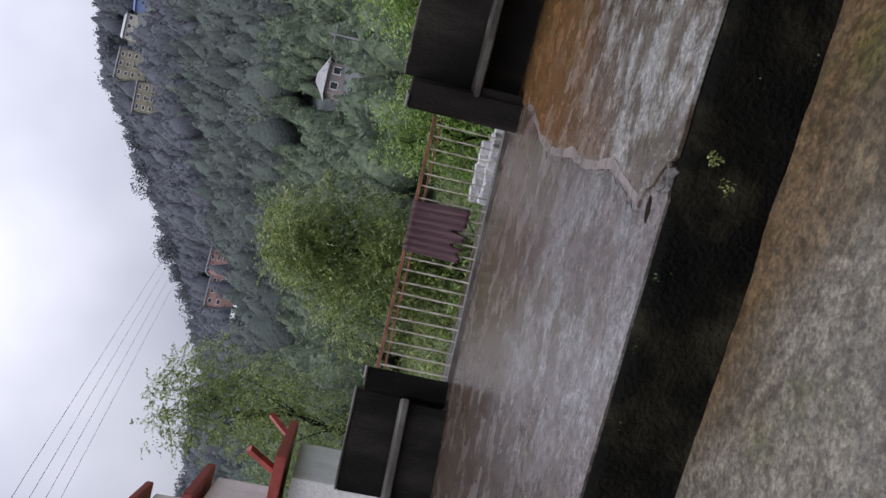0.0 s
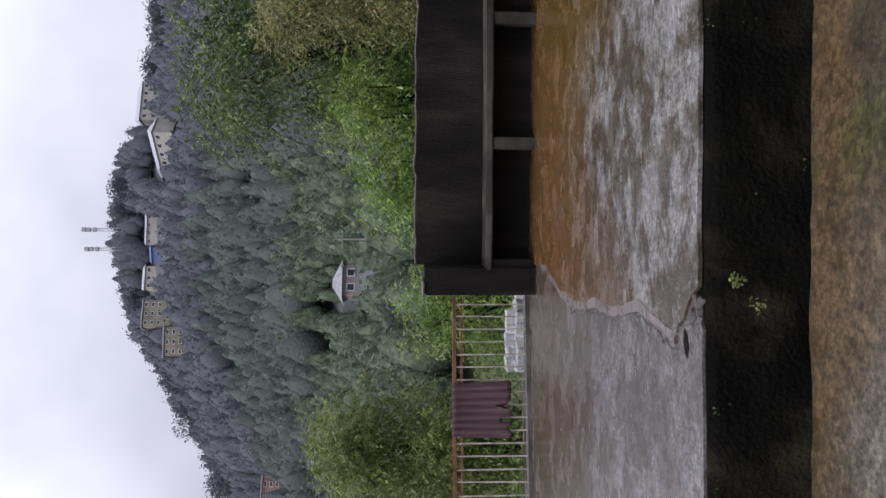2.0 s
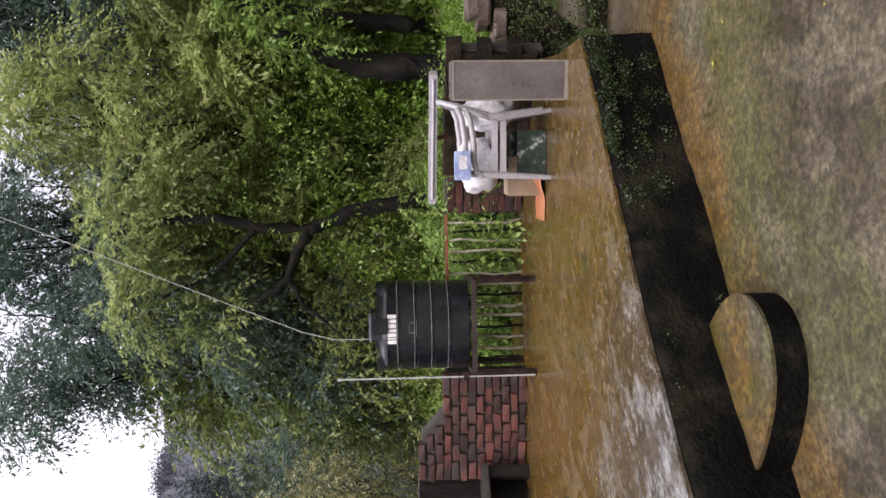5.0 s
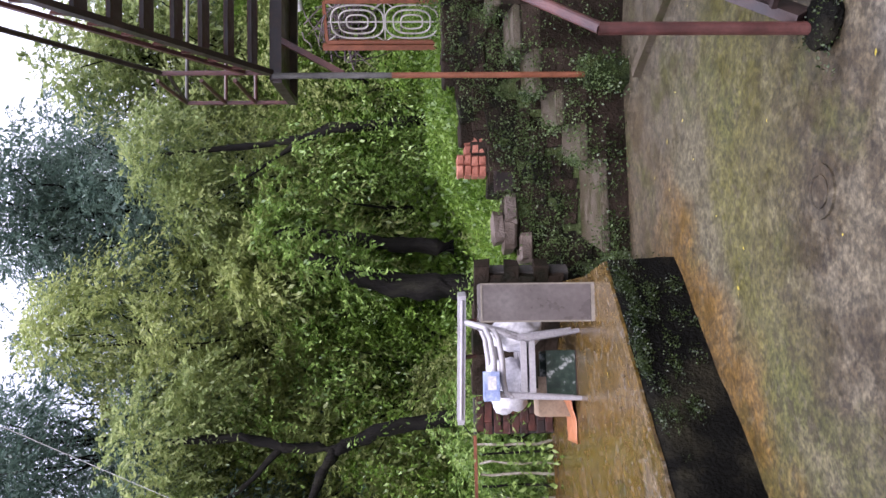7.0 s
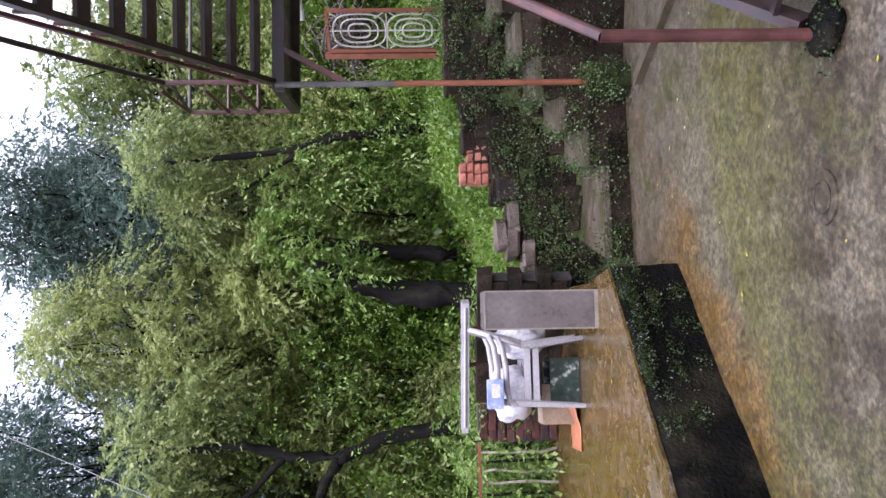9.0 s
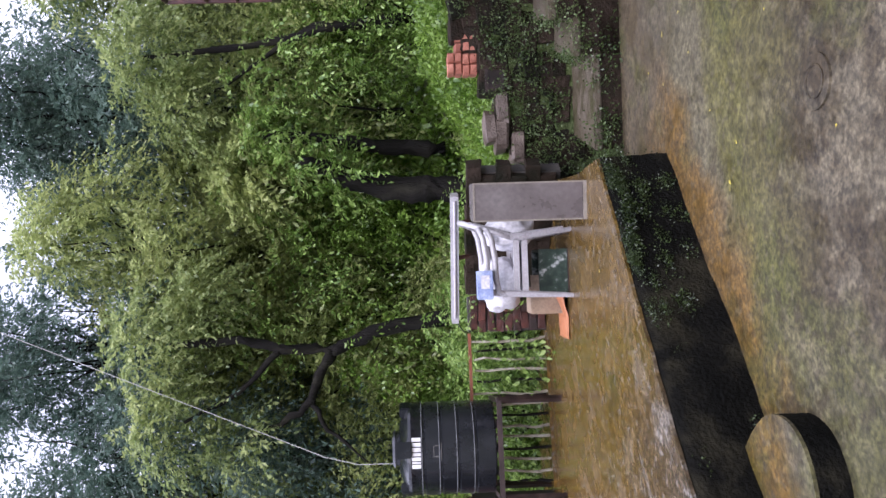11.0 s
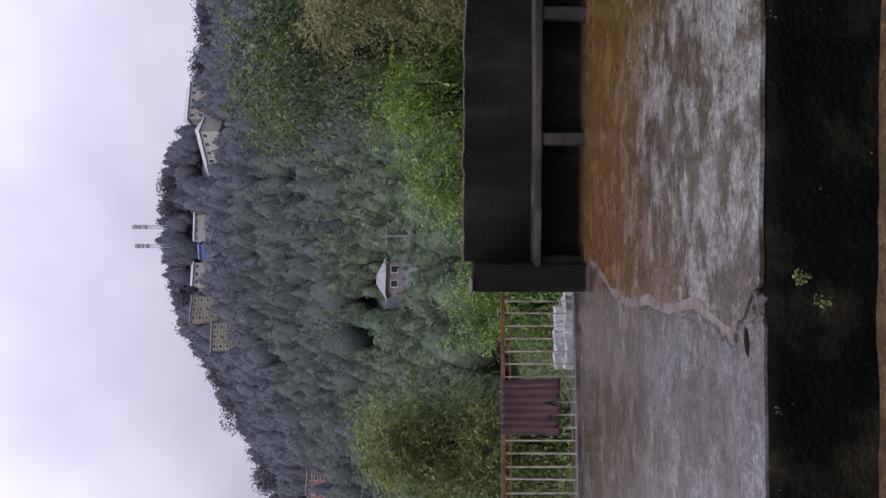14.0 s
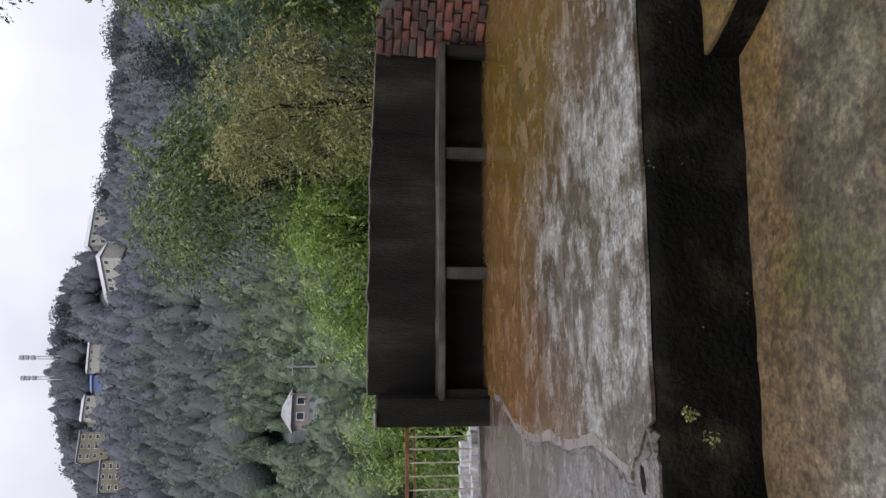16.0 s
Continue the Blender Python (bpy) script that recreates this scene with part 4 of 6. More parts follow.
def panel_box():
    a, b = Vector((5.07, 3.45)), Vector((5.23, 3.20))
    d = b - a
    p = thing("panel_cabinet", (a.x, a.y, 0), "narrow grey-brown cabinet standing at the terrace corner", "cabinet", turn=math.degrees(math.atan2(d.y, d.x)))
    w = d.length
    part("body", box_bm(0.0, w, 0.012, 0.40, 0.0, 0.87, bevel=0.006), M_BOARD, p)
    part("front", box_bm(0.012, w - 0.012, 0.004, 0.012, 0.03, 0.855, bevel=0.002), M_BOARD, p)
    for x0, x1, z0, z1 in ((0.0, 0.012, 0.0, 0.87), (w - 0.012, w, 0.0, 0.87), (0.012, w - 0.012, 0.0, 0.028), (0.012, w - 0.012, 0.857, 0.87)):
        part("edge_strip", box_bm(x0, x1, 0.0, 0.0115, z0, z1), M_PALEEDGE, p, "pale edge strip")


panel_box()

# ---- stone steps and bank beyond the court ----
ST = (6.05, 3.38)
ST_TURN = -53.0


def stone_steps():
    s = thing("stone_steps", (*ST, -0.5), "mossy stone steps climbing along the bank", "steps", turn=ST_TURN)
    rnd = random.Random(2)
    for x0, x1, z in ((-0.02, 0.82, 0.25), (0.80, 1.14, 0.41), (1.12, 1.45, 0.61), (1.43, 1.84, 0.80), (1.82, 2.26, 0.97), (2.24, 2.7, 1.15), (2.68, 3.2, 1.33)):
        bm = bmesh.new()
        add_box(bm, x0, x1, -0.02, 0.86, z - 0.07, z, bevel=0.014)
        bmesh.ops.subdivide_edges(bm, edges=[e for e in bm.edges if e.calc_length() > 0.2], cuts=4, use_grid_fill=True)
        for v in bm.verts:
            v.co += Vector((0.30 * v.co.y, 0.012 * noise.noise(v.co * 6), 0.010 * noise.noise(v.co * 5)))
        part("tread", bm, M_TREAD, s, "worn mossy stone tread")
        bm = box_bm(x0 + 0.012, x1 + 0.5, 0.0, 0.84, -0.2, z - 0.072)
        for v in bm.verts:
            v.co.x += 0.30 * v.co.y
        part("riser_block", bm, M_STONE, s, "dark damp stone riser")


stone_steps()


def bank_wall():
    w = thing("bank_wall", (*ST, -0.5), "dark rubble bank wall with moss and creepers", "wall", kind="structure", turn=ST_TURN)
    rnd = random.Random(33)
    meshes = [stone_mesh("stone", 0.25, 0.2, 0.155, 80 + k, M_STONE, 0.08) for k in range(6)]

    def top(x):
        return float(np.interp(x, [-0.7, -0.2, 0.0, 0.12, 0.7, 0.85, 1.3, 1.6, 3.2], [0.4, 0.55, 0.75, 0.95, 0.98, 1.12, 1.36, 1.50, 1.58]))

    bm = bmesh.new()
    xs = [-0.7 + 3.9 * i / 40 for i in range(41)]
    lo, hi, back = [], [], []
    for x in xs:
        lo.append(bm.verts.new((x, 0.88 + 0.03 * noise.noise((x * 3, 0, 0)), -0.2)))
        hi.append(bm.verts.new((x, 0.92 + 0.05 * noise.noise((x * 3, 5, 0)), top(x) - 0.05)))
        back.append(bm.verts.new((x, 2.7, top(x) + 0.05)))
    for i in range(40):
        bm.faces.new((lo[i], lo[i + 1], hi[i + 1], hi[i]))
        bm.faces.new((hi[i], hi[i + 1], back[i + 1], back[i]))
    part("earth_core", bm, M_SOIL, w, "wet earth between the stones")
    r = 0
    z = 0.0
    while z < 1.7:
        x = -0.6 + 0.12 * (r % 2)
        while x < 3.0:
            if z < top(x) - 0.06:
                ob = new("stone", meshes[rnd.randrange(6)])
                ob.parent = w
                k = rnd.uniform(0.92, 1.3)
                ob.matrix_basis = pose(x, 0.985 + rnd.uniform(-0.02, 0.03), z + 0.06, rnd.uniform(-8, 8), rnd.uniform(-9, 9), rnd.uniform(-10, 10)) @ Matrix.Diagonal((k, 1, rnd.uniform(0.9, 1.2), 1))
            x += rnd.uniform(0.20, 0.26)
        z, r = z + 0.145, r + 1


bank_wall()


def bank_things():
    base = pose(*ST, -0.5, 0, 0, ST_TURN)
    rnd = random.Random(14)
    mesh_b = [stone_mesh("loose_brick", 0.10, 0.21, 0.072, 120 + k, M_BRICKNEW) for k in range(3)]
    for r in range(4):
        for c in range(4 if r < 3 else 2):
            ob = new("loose_brick", mesh_b[rnd.randrange(3)])
            ob.matrix_basis = base @ pose(0.94 + c * 0.108 + rnd.uniform(-0.006, 0.006), 1.0, 1.20 + r * 0.074, rnd.uniform(-2, 2), rnd.uniform(-2, 2), rnd.uniform(-4, 4))
            tagged(ob, "orange-red brick in a small stack on the bank", "brick", "stacked bricks")
    t = thing("trough", (0, 0, 0), "old dark square clay pot on the bank", "pot")
    t.matrix_basis = base @ pose(0.80, 0.98, 0.91, 0, 0, 4)
    for x0, x1, y0, y1, z0, z1 in ((-0.10, 0.10, -0.12, -0.09, 0, 0.18), (-0.10, 0.10, 0.09, 0.12, 0, 0.18), (-0.10, -0.075, -0.09, 0.09, 0, 0.18), (0.075, 0.10, -0.09, 0.09, 0, 0.18), (-0.075, 0.075, -0.09, 0.09, 0, 0.03), (-0.115, 0.115, -0.135, -0.121, 0.15, 0.19)):
        part("side", box_bm(x0, x1, y0, y1, z0, z1, bevel=0.006), M_DARKSTEEL, t)
    meshes = [stone_mesh("coping_stone", 0.30, 0.26, 0.13, 140 + k, M_STONEPALE) for k in range(3)]
    for x, z, k in ((0.22, 0.95, 0), (0.48, 0.93, 1), (0.30, 1.06, 2), (0.1, 0.80, 1)):
        ob = new("coping_stone", meshes[k])
        ob.matrix_basis = base @ pose(x + 0.05, 0.94, z, rnd.uniform(-4, 4), rnd.uniform(-4, 4), rnd.uniform(-8, 8))
        tagged(ob, "rough brown coping stone on the bank wall", "stone", "coping stones")


bank_things()


def post_and_plinth():
    base = pose(*ST, -0.5, 0, 0, ST_TURN)
    p = thing("stair_post", (0, 0, 0), "rust-red round post on a mossy concrete plinth", "post")
    p.matrix_basis = base
    part("plinth", box_bm(1.44, 1.66, -0.22, 0.0, -0.1, 0.37, bevel=0.025), M_MOSS, p, "plinth overgrown with moss")
    part("shaft", tube_bm((1.55, -0.10, 0.36), (1.55, -0.10, 2.06), 0.026, None, 12), M_POSTRED, p, "bright rust-red shaft")
    part("upper_shaft", tube_bm((1.55, -0.10, 2.06), (1.55, -0.10, 3.10), 0.027, None, 12), M_CONCRETE, p, "grey galvanised upper shaft")


post_and_plinth()


# ---- steel stair: first flight from the court, a landing, second flight overhead ----
def steel_stair():
    s = thing("steel_stair", (0, 0, 0), "dark red-brown steel staircase with open grating treads", "staircase")
    L0, L1 = Vector((6.92, 2.06, 2.62)), Vector((4.55, 0.72, 4.12))
    run = (L1 - L0)
    flat = Vector((run.x, run.y, 0)).normalized()
    right = Vector((-flat.y, flat.x, 0)) * 0.80
    if right.y > 0:
        right = -right
    rise = Vector((0, 0, 0.20))
    for o in (Vector((0, 0, 0)), right):
        part("stringer", bar_bm(L0 + o, L1 + o, 0.045, 0.075), M_DARKSTEEL, s)
    part("lower_tie", bar_bm(L0 + rise * 1.1, L1 + rise * 1.6, 0.03, 0.04), M_STEELRED, s)
    for i in range(11):
        f = (i + 0.6) / 11
        p = L0.lerp(L1, f)
        tread = part("tread", bar_bm(p + Vector((0, 0, 0.035)), p + right + Vector((0, 0, 0.035)), 0.21, 0.025), M_DARKSTEEL, s)
        bm = bmesh.new()
        for k in (-0.07, 0.0, 0.07):
            add_bar(bm, p + flat * k + Vector((0, 0, 0.056)), p + flat * k + right + Vector((0, 0, 0.056)), 0.02, 0.016)
        part("grating", bm, M_STEELRED, tread)
        bm = bmesh.new()
        add_bar(bm, p + Vector((0, 0, -0.03)), p + Vector((0, 0, 0.20)) + flat * 0.05, 0.02, 0.03)
        part("tie_cleat", bm, M_STEELRED, s)
    # hand rail of the second flight
    k0 = Vector((6.92, 2.06, 3.56))
    part("newel", tube_bm(L0, k0, 0.022, None, 10), M_STEELRED, s)
    part("handrail", tube_bm(k0, k0 + run + Vector((0, 0, -0.12)), 0.022, None, 10), M_DARKSTEEL, s)
    # landing with guard
    c0, c1, c2, c3 = Vector((6.90, 2.12, 2.60)), Vector((7.62, 2.56, 2.60)), Vector((8.35, 1.40, 2.60)), Vector((7.63, 0.95, 2.60))
    bm = bmesh.new()
    top = [bm.verts.new(c + Vector((0, 0, 0.03))) for c in (c0, c1, c2, c3)]
    low = [bm.verts.new(c - Vector((0, 0, 0.01))) for c in (c0, c1, c2, c3)]
    bm.faces.new(top)
    bm.faces.new(low[::-1])
    for i in range(4):
        bm.faces.new((low[i], low[(i + 1) % 4], top[(i + 1) % 4], top[i]))
    part("landing_plate", bm, M_DARKSTEEL, s)
    for a, b in ((c0, c1), (c1, c2), (c2, c3), (c3, c0)):
        part("landing_beam", bar_bm(a - Vector((0, 0, 0.04)), b - Vector((0, 0, 0.04)), 0.05, 0.08), M_DARKSTEEL, s)
    up = Vector((0, 0, 1.0))
    for c in (c1, c2):
        part("guard_post", tube_bm(c, c + up, 0.02, None, 10), M_STEELRED, s)
    for h in (0.33, 0.62, 1.0):
        m = M_CONCRETE if h == 1.0 else M_STEELRED
        part("guard_rail", tube_bm(c0 + Vector((0, 0, h)), c1 + Vector((0, 0, h)), 0.018, None, 8), M_STEELRED, s)
        part("guard_rail", tube_bm(c1 + Vector((0, 0, h)), c2 + Vector((0, 0, h)), 0.018, None, 8), m, s)
    part("guard_brace", bar_bm(c1 + up, k0 + Vector((0, 0, -0.05)), 0.025, 0.025), M_DARKSTEEL, s)
    part("knee_brace", bar_bm(Vector((6.93, 2.08, 1.98)), Vector((7.10, 1.80, 2.58)), 0.05, 0.05), M_STEELRED, s)
    # first flight: foot, newel and hand rail
    foot, d = Vector((3.64, 0.92, -0.5)), Vector((0.93, -0.20, 0)).normalized()
    part("newel", tube_bm(foot, foot + Vector((0.05, 0.01, 1.01)), 0.030, None, 14), M_STEELRED, s)
    kink = foot + Vector((0.05, 0.01, 1.00))
    slope = d * 3.0 + Vector((0, 0, 2.5))
    part("handrail", tube_bm(kink, kink + slope, 0.028, None, 14), M_STEELRED, s, "worn red-brown handrail")
    side = Vector((-d.y, d.x, 0))
    if side.y > 0:
        side = -side
    for o in (side * 0.04, side * 0.86):
        part("stringer", bar_bm(foot + o + Vector((0.05, 0, 0.10)), foot + o + slope + Vector((0.05, 0, 0.10)), 0.05, 0.12), M_DARKSTEEL, s)
    for i in range(12):
        p = foot + Vector((0.05, 0, 0.10)) + slope * ((i + 0.6) / 12)
        part("tread", bar_bm(p + side * 0.06, p + side * 0.84, 0.22, 0.025), M_DARKSTEEL, s)
    heap("footing_moss", (foot.x, foot.y - 0.03, -0.515), (0.12, 0.13, 0.06), 7.0, M_BLACKWALL, "dark mossy concrete lump round the stair foot", "footing")


steel_stair()


def gate():
    g = thing("garden_gate", (8.95, 2.30, 1.05), "rusty framed gate with cream oval bars", "gate", turn=-100)
    w, h = 0.46, 1.30
    for a, b in (((0, 0, 0), (0, 0, h)), ((w, 0, 0), (w, 0, h)), ((0, 0, 0), (w, 0, 0)), ((0, 0, h), (w, 0, h))):
        part("frame_bar", bar_bm(a, b, 0.035, 0.035), M_POSTRED, g)
    part("post", bar_bm((-0.06, 0, -0.4), (-0.06, 0, h + 0.05), 0.06, 0.06), M_POSTRED, g)
    for cz in (h * 0.27, h * 0.73):
        for k in range(3):
            rx, rz = 0.19 - k * 0.055, 0.29 - k * 0.085
            pts = []
            for i in range(29):
                a = 2 * math.pi * i / 28
                sx, sz = math.cos(a), math.sin(a)
                pts.append(Vector((w / 2 + rx * math.copysign(abs(sx) ** 0.7, sx), 0, cz + rz * math.copysign(abs(sz) ** 0.7, sz))))
            bm = bmesh.new()
            rings_along(bm, pts, [0.010] * 29, 6)
            part("oval_bar", bm, M_FRAMEWHITE, g)
    for z0, z1 in ((0.0, 0.10), (h / 2, h / 2 - 0.10), (h / 2, h / 2 + 0.10), (h, h - 0.10)):
        for x0, x1 in ((0.0, 0.07), (w, w - 0.07)):
            part("corner_stay", bar_bm((x0, 0, z0), (x1, 0, z1), 0.012, 0.012), M_FRAMEWHITE, g)
    part("middle_bar", bar_bm((w / 2, 0, 0), (w / 2, 0, h), 0.014, 0.014), M_FRAMEWHITE, g)
    part("cross_bar", bar_bm((0, 0, h / 2), (w, 0, h / 2), 0.014, 0.014), M_FRAMEWHITE, g)


gate()


def brush_heap():
    rng = np.random.default_rng(64)
    bm = bmesh.new()
    for k in range(70):
        c = Vector((9.25, 2.2, 2.15)) + Vector([float(v) for v in rng.normal(size=3) * np.array([0.12, 0.16, 0.16])])
        d = Vector([float(v) for v in rng.normal(size=3) * np.array([1, 1, 0.6])]).normalized() * float(rng.uniform(0.15, 0.36))
        limb(bm, c - d, c + d, 0.010, 0.004, rng, 0.06, 5, 3)
    tagged(link_bm("brush_heap", bm, M_TWIG), "heap of purple-brown cut twigs on the bank", "brush", kind="stuff")
    p = thing("white_pipe", (0, 0, 0), "thick white plastic pipe lying above the gate", "pipe")
    part("pipe", tube_bm((9.42, 2.0, 2.72), (9.25, 0.9, 2.76), 0.05, None, 14), M_WHITE, p)
    part("collar", tube_bm((9.43, 2.05, 2.718), (9.41, 1.95, 2.722), 0.056, None, 14), M_WHITE, p)


brush_heap()

# ---- small things on the court ----
def drain():
    d = thing("drain_cover", (3.35, 1.58, -0.492), "round stained concrete drain cover flush with the court", "cover")
    bm = bmesh.new()
    add_tube(bm, (0, 0, -0.02), (0, 0, 0.006), 0.13, 0.127, 32)
    part("plate", bm, M_COURT, d)
    pts = [Vector((0.075 * math.cos(2 * math.pi * i / 24), 0.075 * math.sin(2 * math.pi * i / 24), 0.008)) for i in range(25)]
    bm = bmesh.new()
    rings_along(bm, pts, [0.006] * 25, 5)
    part("ring", bm, M_COURT, d)


drain()


def curb():
    c = thing("curb", (0, 0, -0.5), "low wet concrete kerb beside the steel stair", "kerb")
    a, b = Vector((6.05, 1.62, 0.02)), Vector((5.9, 0.7, 0.02))
    part("kerb_stone", bar_bm(Vector((6.5, 1.95, 0.02)), Vector((5.6, 0.75, 0.02)), 0.10, 0.08), M_TREAD, c)


curb()


# ---- power lines and far buildings ----
for k in range(4):
    o = 0.9 * k
    cable("power_line", [(-12.6 - o, 8, 7.0 - o * 0.25), (-15.2 - o * 0.9, 30, 11.6 - o * 0.35), (-20.4 - o * 0.5, 98, 24.2 - o * 0.9), (-30, 160, 36 - o)], 0.011, M_CABLE, "overhead power line crossing the sky", group="power lines")


def hill_spot(az, el, start=50):
    """Where the line of sight at that heading and height meets the hillside."""
    r = start
    while r < 300:
        x, y = r * math.sin(radians(az)), r * math.cos(radians(az))
        if land(x, y) - EYE_HEIGHT >= r * math.tan(radians(el)):
            break
        r += 1.0
    return x, y, land(x, y)


SPOTS = []


def house(name, az, el, w, d, h, wall, roof, label, storeys=2, windows=4, roof_kind="flat", turn=0.0, start=50, category="house", pitch=0.35):
    x, y, z = hill_spot(az, el, start)
    SPOTS.append((math.hypot(x, y), az, w))
    hs = thing(name, (x, y, z - 1.0), label, category, turn=-az + turn)
    part("wall", box_bm(-w / 2, w / 2, -d / 2, d / 2, -2, h + 1.0), wall, hs)
    if roof_kind == "flat":
        part("roof", box_bm(-w / 2 - 0.4, w / 2 + 0.4, -d / 2 - 0.4, d / 2 + 0.4, h + 1.0, h + 1.35), roof, hs)
    else:
        bm = bmesh.new()
        rh = d * pitch
        hip = w * (0.5 if roof_kind == "pyramid" else 0.12)
        lo = [bm.verts.new(p) for p in ((-w / 2 - 0.5, -d / 2 - 0.5, h + 1.0), (w / 2 + 0.5, -d / 2 - 0.5, h + 1.0), (w / 2 + 0.5, d / 2 + 0.5, h + 1.0), (-w / 2 - 0.5, d / 2 + 0.5, h + 1.0))]
        a, b = bm.verts.new((-w / 2 - 0.5 + hip, 0, h + 1.0 + rh)), bm.verts.new((w / 2 + 0.5 - hip, 0, h + 1.0 + rh + (0.001 if hip > 0.4 * w else 0)))
        bm.faces.new((lo[0], lo[1], b, a))
        bm.faces.new((lo[2], lo[3], a, b))
        bm.faces.new((lo[1], lo[2], b))
        bm.faces.new((lo[3], lo[0], a))
        bm.faces.new(lo[::-1])
        part("roof", bm, roof, hs)
    for s in range(storeys):
        for k in range(windows):
            cx = -w / 2 + w * (k + 0.5) / windows
            z0 = 1.0 + h * (s + 0.28) / storeys
            ww, wh = min(1.5, w / windows * 0.55), h / storeys * 0.48
            win = part("window", box_bm(cx - ww / 2, cx + ww / 2, -d / 2 - 0.06, -d / 2 - 0.003, z0, z0 + wh), M_WHITE, hs)
            part("pane", box_bm(cx - ww / 2 + 0.12, cx + ww / 2 - 0.12, -d / 2 - 0.09, -d / 2 - 0.062, z0 + 0.12, z0 + wh - 0.12), M_PANE, win)
    return hs


house("hill_hotel", 16.6, 17.2, 15, 9, 6.5, M_CREAM, M_ROOFGREY, "pale two-storey hotel on the ridge", 2, 5, "gable", 25, 150)
house("hill_hall", 13.4, 16.2, 20, 8, 3.2, M_CREAM, M_ROOFGREY, "long low building with a pale roof below the hotel", 1, 6, "gable", -35, 150)
house("ridge_shed", 7.8, 17.4, 11, 4, 1.6, M_CREAM, M_ROOFGREY, "long shed with a pale tin roof on the ridge", 1, 4, "gable", 5, 150)
house("ridge_house", 4.2, 17.3, 8, 5, 2.6, M_CREAM, M_ROOFGREY, "small grey-roofed house on the ridge", 1, 3, "gable", 10, 150)
house("tarp_shelter", 6.0, 17.0, 5, 4, 2.2, M_TARP, M_TARP, "shelter covered by a blue tarpaulin", 1, 0, "gable", -10, 150)
house("yellow_block", 1.6, 16.6, 9, 6, 6.5, M_OCHREWALL, M_ROOFGREY, "ochre apartment block high on the hill", 3, 3, "flat", 10, 150)
house("yellow_block", -0.3, 15.2, 9, 6, 6.0, M_OCHREWALL, M_ROOFGREY, "ochre apartment block stepping down the slope", 3, 3, "flat", 0, 150)
house("pink_house", -10.4, 8.3, 8, 6, 4.8, M_PINK, M_ROOFGREY, "pink three-storey house on the lower hill", 3, 3, "flat", 10, 100)
house("pink_house", -12.6, 8.0, 9, 6, 4.8, M_PINK, M_ROOFGREY, "pink two-storey house beside the woods", 2, 3, "flat", 0, 100)
house("mint_house", -13.6, 6.2, 5, 4, 3.0, M_MINT, M_ROOFGREY, "mint-green hut among the trees", 1, 2, "gable", 5, 80)
house("cottage", 3.9, 3.0, 3.5, 3.0, 2.0, M_COTTAGE, M_SLATE, "small pink cottage with a pale hipped roof", 1, 2, "pyramid", 15, 50, pitch=0.42)


def mast(az, el, h):
    x, y, z = hill_spot(az, el, 200)
    m = thing("radio_mast", (x, y, z), "thin steel radio mast on the ridge", "mast", "radio masts")
    for sx, sy in ((-1, -1), (1, -1), (1, 1), (-1, 1)):
        part("leg", bar_bm((sx * 0.8, sy * 0.8, -1), (sx * 0.25, sy * 0.25, h), 0.16, 0.16), M_ROOFGREY, m)
    for k in range(8):
        f = k / 8
        r0, r1 = 0.8 - 0.55 * f, 0.8 - 0.55 * (f + 0.125)
        part("lattice", bar_bm((-r0, -r0, h * f), (r1, -r1, h * (f + 0.125)), 0.1, 0.1), M_ROOFGREY, m)
    for f in (0.75, 0.85, 0.93):
        part("antenna", box_bm(-0.75, 0.75, -0.5, 0.5, h * f, h * f + 1.2), M_ROOFGREY, m)


mast(7.75, 18.2, 21)
mast(6.35, 18.2, 20)


